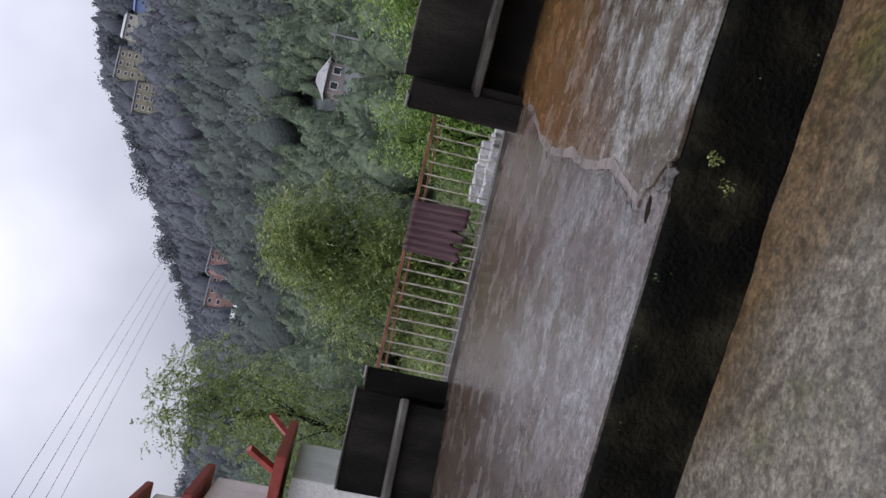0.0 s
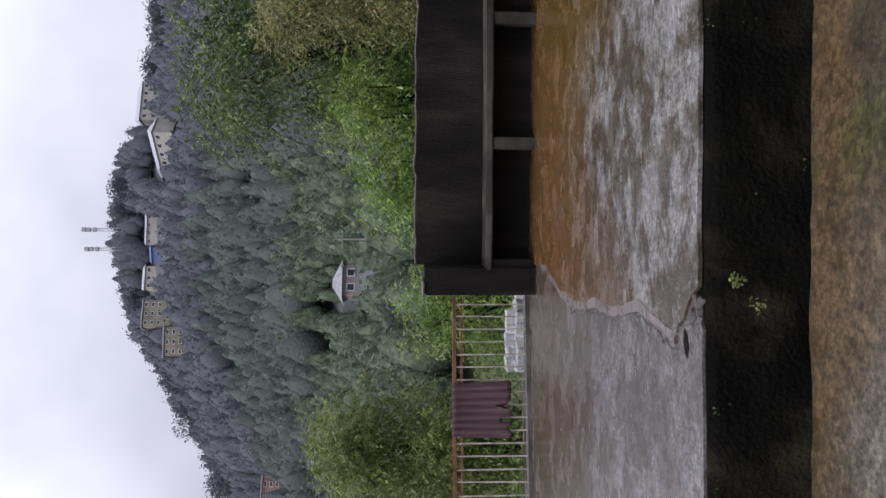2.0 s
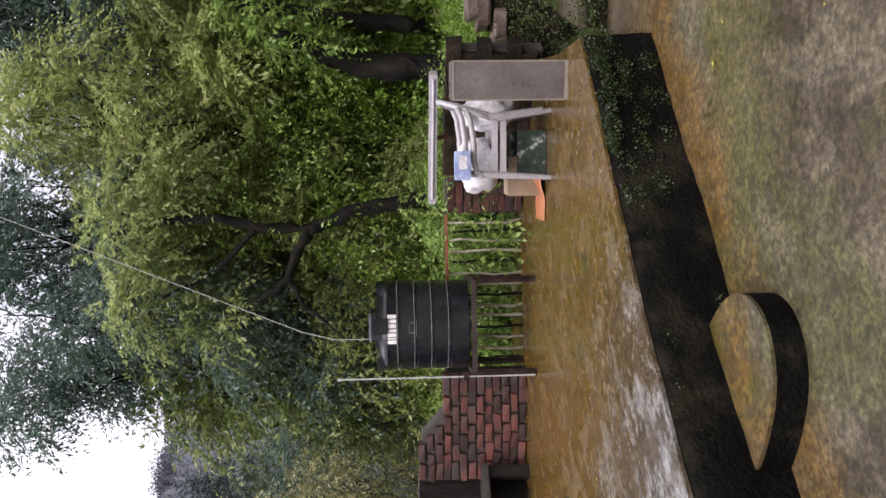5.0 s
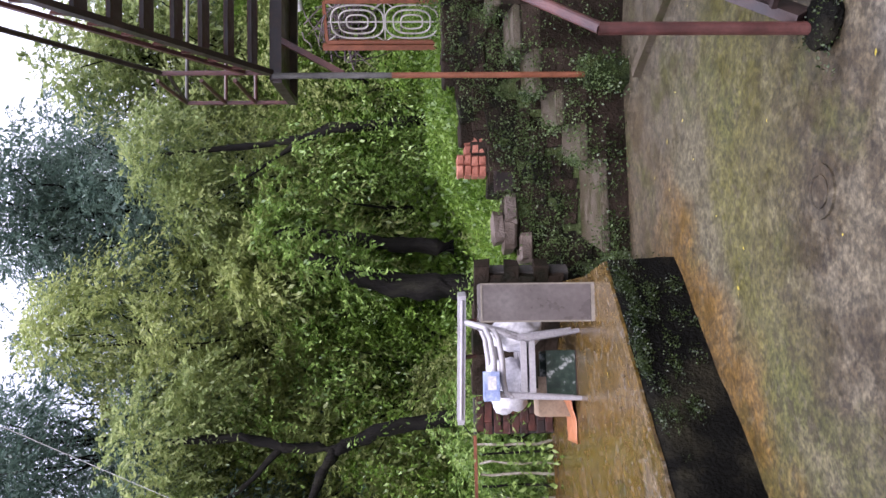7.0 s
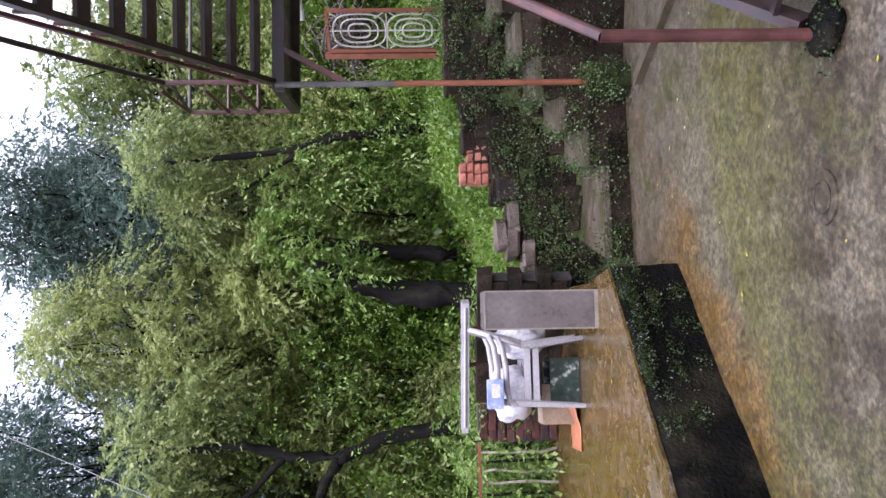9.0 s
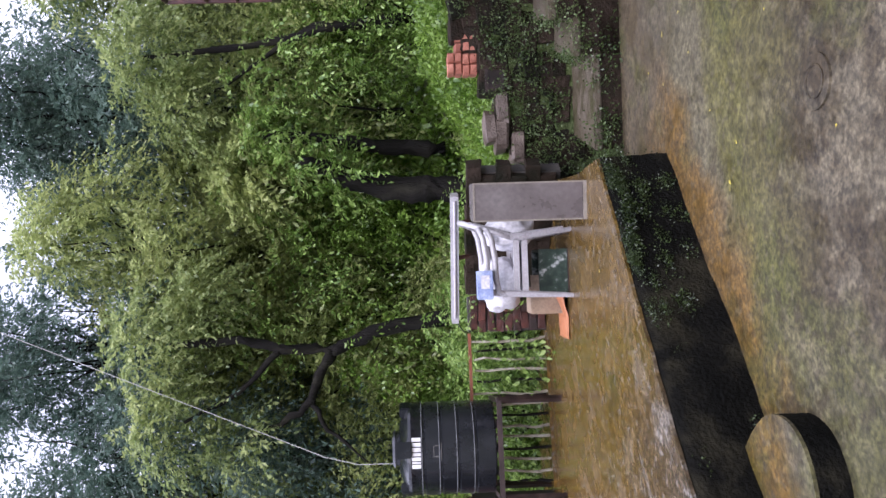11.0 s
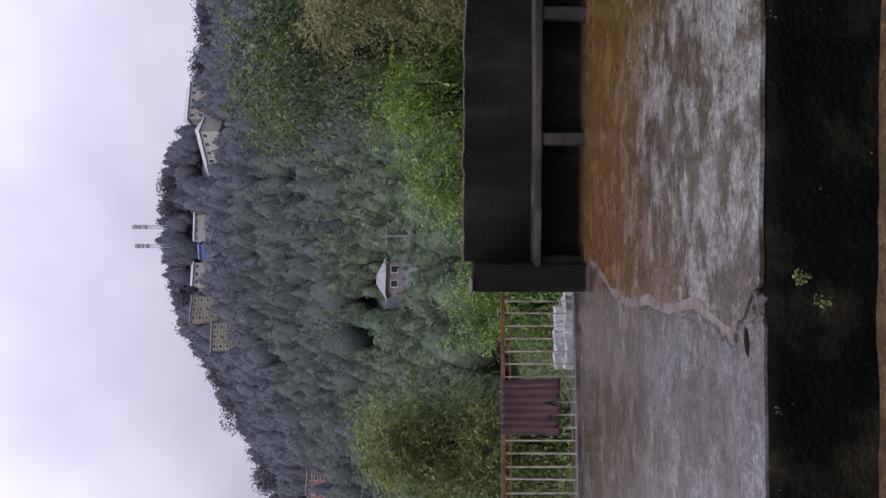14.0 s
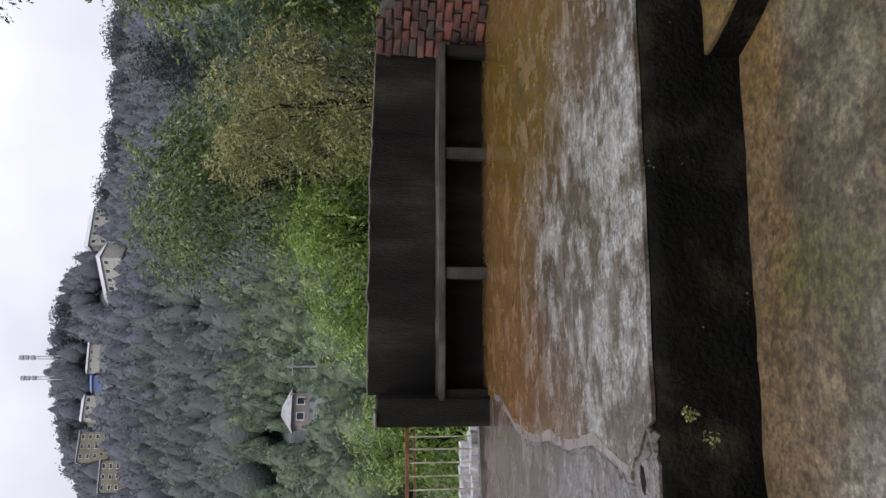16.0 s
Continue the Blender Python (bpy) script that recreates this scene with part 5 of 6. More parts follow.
# ---- the broken end of the seam, and a pole on the slope ----
def rubble():
    rnd = random.Random(41)
    meshes = [stone_mesh("rubble_stone", 0.05, 0.04, 0.03, 200 + k, M_CONCRETE) for k in range(4)]
    for i in range(11):
        ob = new("rubble_stone", meshes[i % 4])
        k = rnd.uniform(0.5, 1.2)
        ob.matrix_basis = pose(rnd.uniform(0.06, 0.24), rnd.uniform(3.60, 3.74), -0.015, rnd.uniform(-30, 30), rnd.uniform(-30, 30), rnd.uniform(0, 180)) @ Matrix.Diagonal((k, k, k, 1))
        tagged(ob, "broken grey concrete crumb at the terrace edge", "rubble", "rubble at the seam")
    h = thing("broken_gap", (0, 0, 0), "broken slab seam, its gap's dark inside laid on as a black plate", "gap", kind="structure")
    # Black plate lying on the slab stands in for the shade inside the hole.
    part("gap_shade_plate", prism_bm([(-0.08, 3.788), (-0.02, 3.77), (0.03, 3.782), (0.055, 3.812), (0.0, 3.83), (-0.06, 3.814)], -0.02, -0.010), M_BLACKWALL, h)
    rng = np.random.default_rng(3)
    line = jagged(SEAM[1:-2], 0.09, 0.012, 71)
    for k, (a, b) in enumerate(zip(line, line[1:])):
        w0, w1 = (0.035 + 0.03 * noise.noise((q[1] * 2.3, 1.0, 0)) for q in (a, b))
        part("mortar_ridge", prism_bm([(a[0] - w0, a[1]), (b[0] - w1, b[1]), (b[0] + w1 * 0.7, b[1]), (a[0] + w0 * 0.7, a[1])], -0.016, 0.0015 + 0.001 * (k % 3)), M_SEAM, h, "pale worn mortar along the seam")
    for k, (a, b) in enumerate(zip(SEAM[4:], SEAM[5:11])):
        out = []
        for f in np.linspace(0, 1, 7):
            x, y = a[0] + (b[0] - a[0]) * f - 0.07 + 0.012 * rng.normal(), a[1] + (b[1] - a[1]) * f
            out.append((x, y))
        ring = [(x, y) for x, y in out] + [(x + 0.004, y + 0.002) for x, y in out[::-1]]
        part("crack", prism_bm(ring, -0.018, -0.011), M_MORTAR, h)


rubble()


def slope_pole():
    x, y, z = 7.46, 59.77, land(7.46, 59.77)
    p = thing("utility_pole", (x, y, z), "thin grey utility pole on the green slope", "pole")
    part("shaft", tube_bm((0, 0, -1), (0, 0, 7.0), 0.10, 0.07, 8), M_SLATE, p)
    part("cross_arm", bar_bm((-0.7, 0, 6.6), (0.7, 0, 6.6), 0.1, 0.1), M_SLATE, p)


slope_pole()

# ---- plants ----
def leaf_material(name, dark, mid, light, through_light=0.25, vary=0.35, grain=1.7):
    return mat(name, [dark, mid, light], grain, 25, (0.22, 0.40), 0.0, spread=0.42, island=vary, through_light=through_light, gloss=0.5)


L_FOREST = leaf_material("forest_leaves", (0.1309, 0.1727, 0.0627), (0.2728, 0.3344, 0.1254), (0.4510, 0.4961, 0.2057), 0.55, 0.30, 1.3)
L_PALE = leaf_material("pale_tree_leaves", (0.15, 0.19, 0.062), (0.31, 0.36, 0.125), (0.50, 0.54, 0.22), 0.60, 0.30, 1.3)
L_BRIGHT = leaf_material("bright_leaves", (0.0859, 0.1534, 0.0296), (0.1868, 0.2938, 0.0631), (0.3087, 0.4250, 0.1163), 0.44, 0.55, 1.3)
L_WEED = leaf_material("weed_leaves", (0.0654, 0.1255, 0.0174), (0.1428, 0.2387, 0.0353), (0.2193, 0.3284, 0.0589), 0.38)
L_CREEPER = leaf_material("creeper_leaves", (0.035, 0.06, 0.018), (0.080, 0.122, 0.038), (0.14, 0.195, 0.07), 0.4)
L_OLIVE = leaf_material("olive_leaves", (0.163, 0.163, 0.060), (0.294, 0.281, 0.115), (0.425, 0.400, 0.200), 0.42)
L_OLIVEGREEN = leaf_material("olive_green_leaves", (0.078, 0.113, 0.032), (0.182, 0.236, 0.070), (0.317, 0.365, 0.128), 0.40, 0.5)
# Bluish haze and sky sheen of the upper canopy put into the leaf colour.
L_DARK = leaf_material("sky_tinted_dark_leaves", (0.0525, 0.0896, 0.0716), (0.1020, 0.1561, 0.1202), (0.1761, 0.2442, 0.1912), 0.40, 0.3, 1.2)
L_MOSSLEAF = leaf_material("moss_leaf", (0.010, 0.019, 0.005), (0.024, 0.040, 0.009), (0.05, 0.075, 0.02), 0.3)
L_CONIFER = leaf_material("conifer_twigs", (0.0336, 0.0582, 0.0224), (0.0952, 0.1456, 0.0470), (0.2352, 0.2968, 0.1008), 0.36, 0.4)
# Misty conifer, far and middle woods: aerial haze tinted into the base colours.
L_MISTCONIFER = leaf_material("hazed_conifer_twigs", (0.036, 0.048, 0.048), (0.056, 0.070, 0.067), (0.080, 0.095, 0.090), 0.4)
L_HILL = leaf_material("hazed_far_leaves", (0.0813, 0.0894, 0.1048), (0.1014, 0.1101, 0.1270), (0.1245, 0.1327, 0.1513), 0.5, 0.2, 0.05)
L_HILL_MID = leaf_material("hazed_middle_leaves", (0.074, 0.090, 0.090), (0.095, 0.114, 0.108), (0.12, 0.143, 0.130), 0.5, 0.25, 0.08)
M_HILLCROWN = mat("hazed_far_crown", [(0.0663, 0.0738, 0.0878), (0.0904, 0.0973, 0.1133), (0.1165, 0.1218, 0.1387)], 0.06, 1.6, (0.8, 1.0), 0.6, 0.4, spread=0.4, gloss=0.1)
M_MIDCROWN = mat("hazed_middle_crown", [(0.046, 0.057, 0.054), (0.078, 0.094, 0.086), (0.11, 0.13, 0.115)], 0.10, 2.2, (0.8, 1.0), 0.7, 0.35, spread=0.4, gloss=0.1)
M_LOWCROWN = mat("lower_crown", [(0.04, 0.055, 0.040), (0.085, 0.112, 0.075), (0.14, 0.175, 0.115)], 0.7, 3.0, (0.8, 1.0), 0.9, 0.3, spread=0.3, gloss=0.1)
L_HILL_NEAR = leaf_material("lower_forest", (0.055, 0.080, 0.052), (0.090, 0.124, 0.076), (0.14, 0.182, 0.108), 0.5, 0.3, 0.6)


def leaves_mesh(name, centres, size, material, rng, droop=0.35, aspect=2.2, along=None):
    """Pointed leaves, folded a little along the midrib, at the given centres, lying along the given ways."""
    n = len(centres)
    d = rng.normal(size=(n, 3)) if along is None else along + rng.normal(size=(n, 3)) * 0.28
    d[:, 2] -= droop
    d /= np.linalg.norm(d, axis=1)[:, None]
    s = np.cross(d, rng.normal(size=(n, 3)) * (0.6 if along is None else 0.4) + np.array([0, 0, 1.0]))
    s /= np.linalg.norm(s, axis=1)[:, None]
    l = (size * rng.uniform(0.6, 1.35, n))[:, None]
    w = l / aspect
    up = np.cross(d, s)
    c = centres
    v = np.stack([c - d * l * 0.5, c + s * w * 0.5 + up * w * 0.12, c + d * l * 0.5, c - s * w * 0.5 + up * w * 0.12], 1).reshape(-1, 3)
    me = bpy.data.meshes.new(name)
    me.vertices.add(4 * n)
    me.vertices.foreach_set("co", v.astype(np.float32).ravel())
    me.loops.add(4 * n)
    me.loops.foreach_set("vertex_index", np.arange(4 * n, dtype=np.int32))
    me.polygons.add(n)
    me.polygons.foreach_set("loop_start", np.arange(0, 4 * n, 4, dtype=np.int32))
    me.polygons.foreach_set("loop_total", np.full(n, 4, dtype=np.int32))
    me.materials.append(material)
    me.update(calc_edges=True)
    return me


def sprays(rng, blobs, count, length=0.45, per=15, droop=0.45):
    """Leaf centres and ways along drooping twigs that grow outward from the blobs (centre, radii)."""
    size = np.array([b[1][0] ** 2 for b in blobs])
    k = rng.choice(len(blobs), count // per, p=size / size.sum())
    c, r = np.array([b[0] for b in blobs])[k], np.array([b[1] for b in blobs])[k]
    u = rng.normal(size=(len(k), 3)) + np.array([0, 0, 0.25])
    u /= np.linalg.norm(u, axis=1)[:, None]
    root = c + u * r * (rng.uniform(0.15, 1.0, (len(k), 1)) ** 0.5)
    way = u * 0.8 + rng.normal(size=(len(k), 3)) * 0.55 - np.array([0, 0, droop * 0.5])
    way /= np.linalg.norm(way, axis=1)[:, None]
    l = length * rng.uniform(0.5, 1.35, (len(k), 1))
    side = np.cross(way, rng.normal(size=(len(k), 3)) * 0.35 + np.array([0, 0, 1.0]))
    side /= np.linalg.norm(side, axis=1)[:, None]
    pos, ways = [], []
    for i in range(per):
        f = (i + 0.6) / per
        hand = (1 if i % 2 else -1) if i < per - 1 else 0
        p = root + way * l * f - np.array([0, 0, 1.0]) * l * droop * f * f + side * hand * l * 0.13 * (1.15 - f)
        pos.append(p + rng.normal(size=p.shape) * 0.012)
        ways.append(way * 0.6 + side * hand * 0.8)
    return np.concatenate(pos), np.concatenate(ways)


def tree(name, at, height, spread, leaf, count, label, seed, trunk_r=0.14, bare=0.35, leaf_size=0.12, blobs=9, tall=0.8, lean=(0, 0), group="trees", puff=(0.27, 0.44), twig=0.45, droop=0.45):
    rng = np.random.default_rng(seed)
    t = thing(name, at, label, "tree", group)
    bm = bmesh.new()
    top = (lean[0], lean[1], height * 0.8)
    pts = limb(bm, (0, 0, -0.6), top, trunk_r, trunk_r * 0.3, rng, 0.035, 9, 8)
    part("trunk", bm, M_BARK, t, smooth=True)
    bl = []
    for i in range(blobs):
        a = rng.uniform(0, 2 * math.pi)
        f = bare + (1 - bare) * (i + rng.uniform(0.2, 0.8)) / blobs
        wide = spread * (1 - 0.55 * max(0, (f - bare) / (1 - bare) - 0.35) / 0.65) * rng.uniform(0.15, 0.95)
        c = (lean[0] * f + wide * math.cos(a), lean[1] * f + wide * math.sin(a), height * f * 0.95)
        s = spread * rng.uniform(*puff)
        bl.append((c, (s, s, s * tall)))
        base = pts[min(len(pts) - 2, max(2, int(f * 0.75 * len(pts))))]
        bm = bmesh.new()
        limb(bm, base, c, trunk_r * 0.24, trunk_r * 0.05, rng, 0.10, 6, 5)
        part("limb", bm, M_BARK, t, smooth=True)
    spots, ways = sprays(rng, bl, count, twig, 15, droop)
    ob = new("crown", leaves_mesh("crown", spots, leaf_size, leaf, rng, droop * 0.6, 2.7, ways))
    ob.parent = t
    return t


def ridge_trees():
    """Taller crowns that stand out along the skyline."""
    rng = np.random.default_rng(31)
    cen = []
    for k in range(130):
        az = rng.uniform(-30, 36)
        r = rng.uniform(276, 294)
        if any(abs(math.radians(az - sa)) * r < sw * 0.55 and sr > 240 for sr, sa, sw in SPOTS):
            continue
        x, y = r * math.sin(math.radians(az)), r * math.cos(math.radians(az))
        z, h = land(x, y), rng.uniform(6.0, 14.5)
        w = h * rng.uniform(0.40, 0.70)
        u = rng.normal(size=(520, 3))
        u /= np.linalg.norm(u, axis=1)[:, None]
        u *= rng.uniform(0.3, 0.88, (520, 1))
        cen.append(np.array([x, y, z + h * 0.62]) + u * np.array([w, w, h * 0.40]))
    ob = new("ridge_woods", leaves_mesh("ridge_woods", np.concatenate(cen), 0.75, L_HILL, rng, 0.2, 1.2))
    tagged(ob, "taller ridge trees with haze tinted into their colour", "woods", kind="stuff")


def hill_woods(name, lo, hi, az0, az1, n, size, cards, spray, material, body_material, seed, label):
    """A far wood: thousands of uneven crowns, each a lumpy body in a coat of leafy sprays."""
    rng = np.random.default_rng(seed)
    r = np.sqrt(rng.uniform(lo * lo, hi * hi, n))
    az = rng.uniform(az0, az1, n)
    keep = np.ones(n, bool)
    for sr, sa, sw in SPOTS:
        keep &= ~((np.abs(np.radians(az - sa)) * r < sw * 0.5 + 1.0) & (r > sr - (24 if sr < 100 else 34)) & (r < sr + sw * 0.6))
    r, az, n = r[keep], az[keep], int(keep.sum())
    x, y = r * np.sin(np.radians(az)), r * np.cos(np.radians(az))
    z = np.array([land(a, b) for a, b in zip(x, y)])
    h = size * rng.uniform(0.55, 1.5, n)
    w = h * rng.uniform(0.20, 0.36, n)
    mid = np.stack([x, y, z + h * 0.45], 1)
    half = np.stack([w, w, h * 0.58], 1)
    u = rng.normal(size=(n, cards, 3))
    u /= np.linalg.norm(u, axis=2)[:, :, None]
    u *= rng.uniform(0.55, 0.9, (n, cards, 1))
    cen = mid[:, None, :] + u * half[:, None, :]
    coat = leaves_mesh(name, cen.reshape(-1, 3), spray, material, rng, 0.2, 1.4)
    ob = new(name, coat)
    tagged(ob, label, "woods", kind="stuff")
    bm = bmesh.new()
    bmesh.ops.create_icosphere(bm, subdivisions=2, radius=1.0)
    ball = np.array([v.co[:] for v in bm.verts])
    tri = np.array([[v.index for v in f.verts] for f in bm.faces])
    bm.free()
    k = len(ball)
    lump = 1 + 0.09 * rng.normal(size=(n, k, 1))
    taper = 1 - 0.5 * np.clip(ball[:, 2], -1, 1)[None, :, None] * np.array([1, 1, 0])
    vs = mid[:, None, :] + ball[None] * half[:, None, :] * 0.70 * np.clip(lump, 0.6, 1.35) * taper
    fs = (tri[None] + (np.arange(n) * k)[:, None, None]).reshape(-1, 3)
    me = bpy.data.meshes.new(name + "_crowns")
    me.vertices.add(n * k)
    me.vertices.foreach_set("co", vs.astype(np.float32).ravel())
    me.loops.add(fs.size)
    me.loops.foreach_set("vertex_index", fs.astype(np.int32).ravel())
    me.polygons.add(len(fs))
    me.polygons.foreach_set("loop_start", np.arange(0, fs.size, 3, dtype=np.int32))
    me.polygons.foreach_set("loop_total", np.full(len(fs), 3, dtype=np.int32))
    me.materials.append(body_material)
    me.update(calc_edges=True)
    me.shade_smooth()
    body = new("crown_bodies", me)
    body.parent = ob
    tagged(body, kind="stuff")


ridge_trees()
hill_woods("far_woods", 190, 300, -34, 40, 4300, 8.2, 56, 0.8, L_HILL, M_HILLCROWN, 11, "dark far-hill forest with haze tinted into its colour")
hill_woods("middle_woods", 105, 205, -34, 42, 2000, 6.8, 60, 0.62, L_HILL_MID, M_MIDCROWN, 13, "forest halfway up the hillside, tinted grey-green for haze")
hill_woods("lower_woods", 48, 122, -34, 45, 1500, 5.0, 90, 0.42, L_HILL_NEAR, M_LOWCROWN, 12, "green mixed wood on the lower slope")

# trees right behind the terrace, left to right
tree("bushy_tree", (-2.1, 15.2, -1.8), 4.7, 1.9, L_OLIVEGREEN, 50000, "round dense green tree beyond the railing", 21, trunk_r=0.07, blobs=40, bare=0.15, leaf_size=0.09, puff=(0.2, 0.38))
tree("slender_tree", (-6.9, 18.6, -1.5), 6.6, 2.3, L_OLIVEGREEN, 34000, "airy olive-green tree beside the white shrine", 22, blobs=30, leaf_size=0.09, bare=0.12, trunk_r=0.09)
tree("shrub_tree", (2.6, 13.0, -2.2), 4.2, 1.9, L_BRIGHT, 30000, "bright green bushy tree behind the parapet", 23, blobs=30, bare=0.1, leaf_size=0.085)
tree("shrub_tree", (0.7, 14.2, -2.2), 3.5, 1.5, L_BRIGHT, 22000, "low bright green tree behind the parapet", 29, blobs=22, bare=0.1, leaf_size=0.085)
tree("shrub_tree", (3.9, 12.6, -2.2), 4.7, 1.7, L_BRIGHT, 26000, "bright green bushy tree behind the parapet", 33, blobs=34, bare=0.1, leaf_size=0.085, puff=(0.2, 0.38))
tree("conifer", (5.3, 14.4, -1.8), 7.4, 2.3, L_CONIFER, 60000, "dark green tree with drooping twigs", 24, blobs=46, bare=0.12, leaf_size=0.10, tall=0.5, twig=0.7, droop=0.65)
tree("conifer", (16.4, 29.8, land(16.4, 29.8)), 10.6 - land(16.4, 29.8), 2.6, L_MISTCONIFER, 26000, "conifer on the slope, tinted blue-green for haze", 26, blobs=40, bare=0.15, leaf_size=0.17, tall=0.45, twig=1.0, droop=0.2, puff=(0.2, 0.36))
tree("yellowing_tree", (5.2, 10.9, -1.2), 4.7, 1.75, L_OLIVE, 38000, "thin yellowing tree behind the parapet", 25, blobs=44, bare=0.08, leaf_size=0.06, trunk_r=0.07, puff=(0.10, 0.26), tall=1.1)
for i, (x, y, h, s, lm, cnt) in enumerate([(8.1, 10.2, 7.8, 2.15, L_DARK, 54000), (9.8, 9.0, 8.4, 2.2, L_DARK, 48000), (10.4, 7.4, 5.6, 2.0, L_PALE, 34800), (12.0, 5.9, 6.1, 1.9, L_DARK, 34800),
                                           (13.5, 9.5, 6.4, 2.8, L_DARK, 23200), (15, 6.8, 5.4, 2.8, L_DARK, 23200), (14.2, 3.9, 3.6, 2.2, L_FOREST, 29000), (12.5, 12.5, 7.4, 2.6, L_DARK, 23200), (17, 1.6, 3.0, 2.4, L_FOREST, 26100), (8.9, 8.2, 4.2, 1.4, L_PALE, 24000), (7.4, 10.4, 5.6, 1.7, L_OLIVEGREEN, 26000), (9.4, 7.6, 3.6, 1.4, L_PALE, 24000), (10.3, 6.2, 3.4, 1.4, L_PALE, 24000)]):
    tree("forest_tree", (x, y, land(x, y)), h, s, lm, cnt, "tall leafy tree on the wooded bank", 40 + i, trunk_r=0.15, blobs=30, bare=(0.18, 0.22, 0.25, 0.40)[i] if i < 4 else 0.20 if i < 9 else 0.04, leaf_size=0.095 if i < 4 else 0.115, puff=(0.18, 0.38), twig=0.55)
rs = random.Random(15)
for i in range(14):
    az, r = 36 + i * 4.2 + rs.uniform(-1, 1), rs.uniform(20, 27)
    x, y = r * math.sin(radians(az)), r * math.cos(radians(az))
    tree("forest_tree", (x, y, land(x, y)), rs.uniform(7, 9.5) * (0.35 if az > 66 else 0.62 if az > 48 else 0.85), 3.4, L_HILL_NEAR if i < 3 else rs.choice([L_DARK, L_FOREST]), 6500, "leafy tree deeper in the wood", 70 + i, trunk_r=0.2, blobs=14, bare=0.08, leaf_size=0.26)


def shrub(at, size, leaf, count, seed, label, leaf_size=0.10):
    rng = np.random.default_rng(seed)
    s = thing("shrub", at, label, "shrub", "shrubs on the bank")
    bl = []
    for k in range(6):
        c = (float(rng.normal() * size[0] * 0.45), float(rng.normal() * size[1] * 0.45), float(size[2] * rng.uniform(0.25, 0.8)))
        bm = bmesh.new()
        limb(bm, (0, 0, -0.2), c, 0.03, 0.008, rng, 0.1, 5, 4)
        part("stem", bm, M_BARK, s)
        bl.append((c, (size[0] * 0.5, size[1] * 0.5, size[2] * 0.42)))
    spots, ways = sprays(rng, bl, count, 0.3, 11, 0.6)
    ob = new("foliage", leaves_mesh("foliage", spots, leaf_size, leaf, rng, 0.3, 2.2, ways))
    ob.parent = s


def bank_cover():
    """Grass, ferns and creepers over the bank beyond the fences."""
    rng = np.random.default_rng(77)
    n = 120000
    az = np.where(rng.random(n) < 0.7, rng.uniform(40, 95, n), rng.uniform(-30, 100, n))
    r = np.array([bank_line(a) for a in az]) + rng.exponential(3.8, n) - 0.1
    x, y = r * np.sin(np.radians(az)), r * np.cos(np.radians(az))
    z = np.array([land(a, b) for a, b in zip(x, y)]) + np.abs(rng.normal(size=n)) * 0.16
    ob = new("ground_cover", leaves_mesh("ground_cover", np.stack([x, y, z], 1), 0.12, L_WEED, rng, -0.3, 2.2))
    tagged(ob, "bright green weeds and ferns covering the bank", "undergrowth", kind="stuff")


bank_cover()


def bank_top_cover():
    """Weeds and grass on top of the rubble bank."""
    rng = np.random.default_rng(78)
    n = 36000
    x, y = rng.uniform(-0.7, 3.1, n), 0.98 + rng.random(n) ** 1.2 * 2.4
    top = np.interp(x, [-0.7, -0.2, 0.0, 0.12, 0.7, 0.85, 1.3, 1.6, 3.2], [0.4, 0.55, 0.75, 0.95, 0.98, 1.12, 1.36, 1.50, 1.58])
    z = top + (y - 0.98) / 1.6 * 0.06 - 0.04 + np.abs(rng.normal(size=n)) * (0.03 + 0.06 * np.clip((y - 1.2), 0, 1))
    base = np.array(pose(*ST, -0.5, 0, 0, ST_TURN))
    q = (np.c_[x, y, z, np.ones(n)] @ base.T)[:, :3]
    tagged(new("bank_weeds", leaves_mesh("bank_weeds", q, 0.065, L_WEED, rng, -0.2, 2.0)), "fresh green weeds on top of the stone bank", "undergrowth", kind="stuff")


bank_top_cover()
rs = random.Random(91)
for i in range(62):
    az = rs.uniform(30, 88)
    r = bank_line(az) + rs.uniform(0.2, 6.0)
    x, y = r * math.sin(radians(az)), r * math.cos(radians(az))
    h = rs.uniform(0.7, 1.45)
    shrub((x, y, land(x, y) - 0.05), (h * 0.8, h * 0.8, h), rs.choice([L_WEED, L_BRIGHT, L_PALE, L_WEED]), 5600, 300 + i, "leafy green shrub on the wooded bank", 0.066)
for i in range(16):
    az, r = 42 + i * 2.2, rs.uniform(11.6, 15)
    x, y = r * math.sin(radians(az)), r * math.cos(radians(az))
    h = rs.uniform(1.8, 2.9)
    shrub((x, y, land(x, y) - 0.05), (h * 0.55, h * 0.55, h), rs.choice([L_PALE, L_PALE, L_BRIGHT]), 8600, 450 + i, "tall leafy green bush under the trees", 0.072)
for i in range(16):
    az = rs.uniform(-20, 30)
    r = 11.2 + rs.uniform(0, 3.5)
    x, y = r * math.sin(radians(az)), r * math.cos(radians(az))
    h = rs.uniform(1.4, 2.3)
    shrub((x, y, land(x, y) - 0.05), (h * 0.8, h * 0.8, h), rs.choice([L_BRIGHT, L_WEED, L_BRIGHT]), 4200, 400 + i, "bright green bush behind the parapet", 0.075)


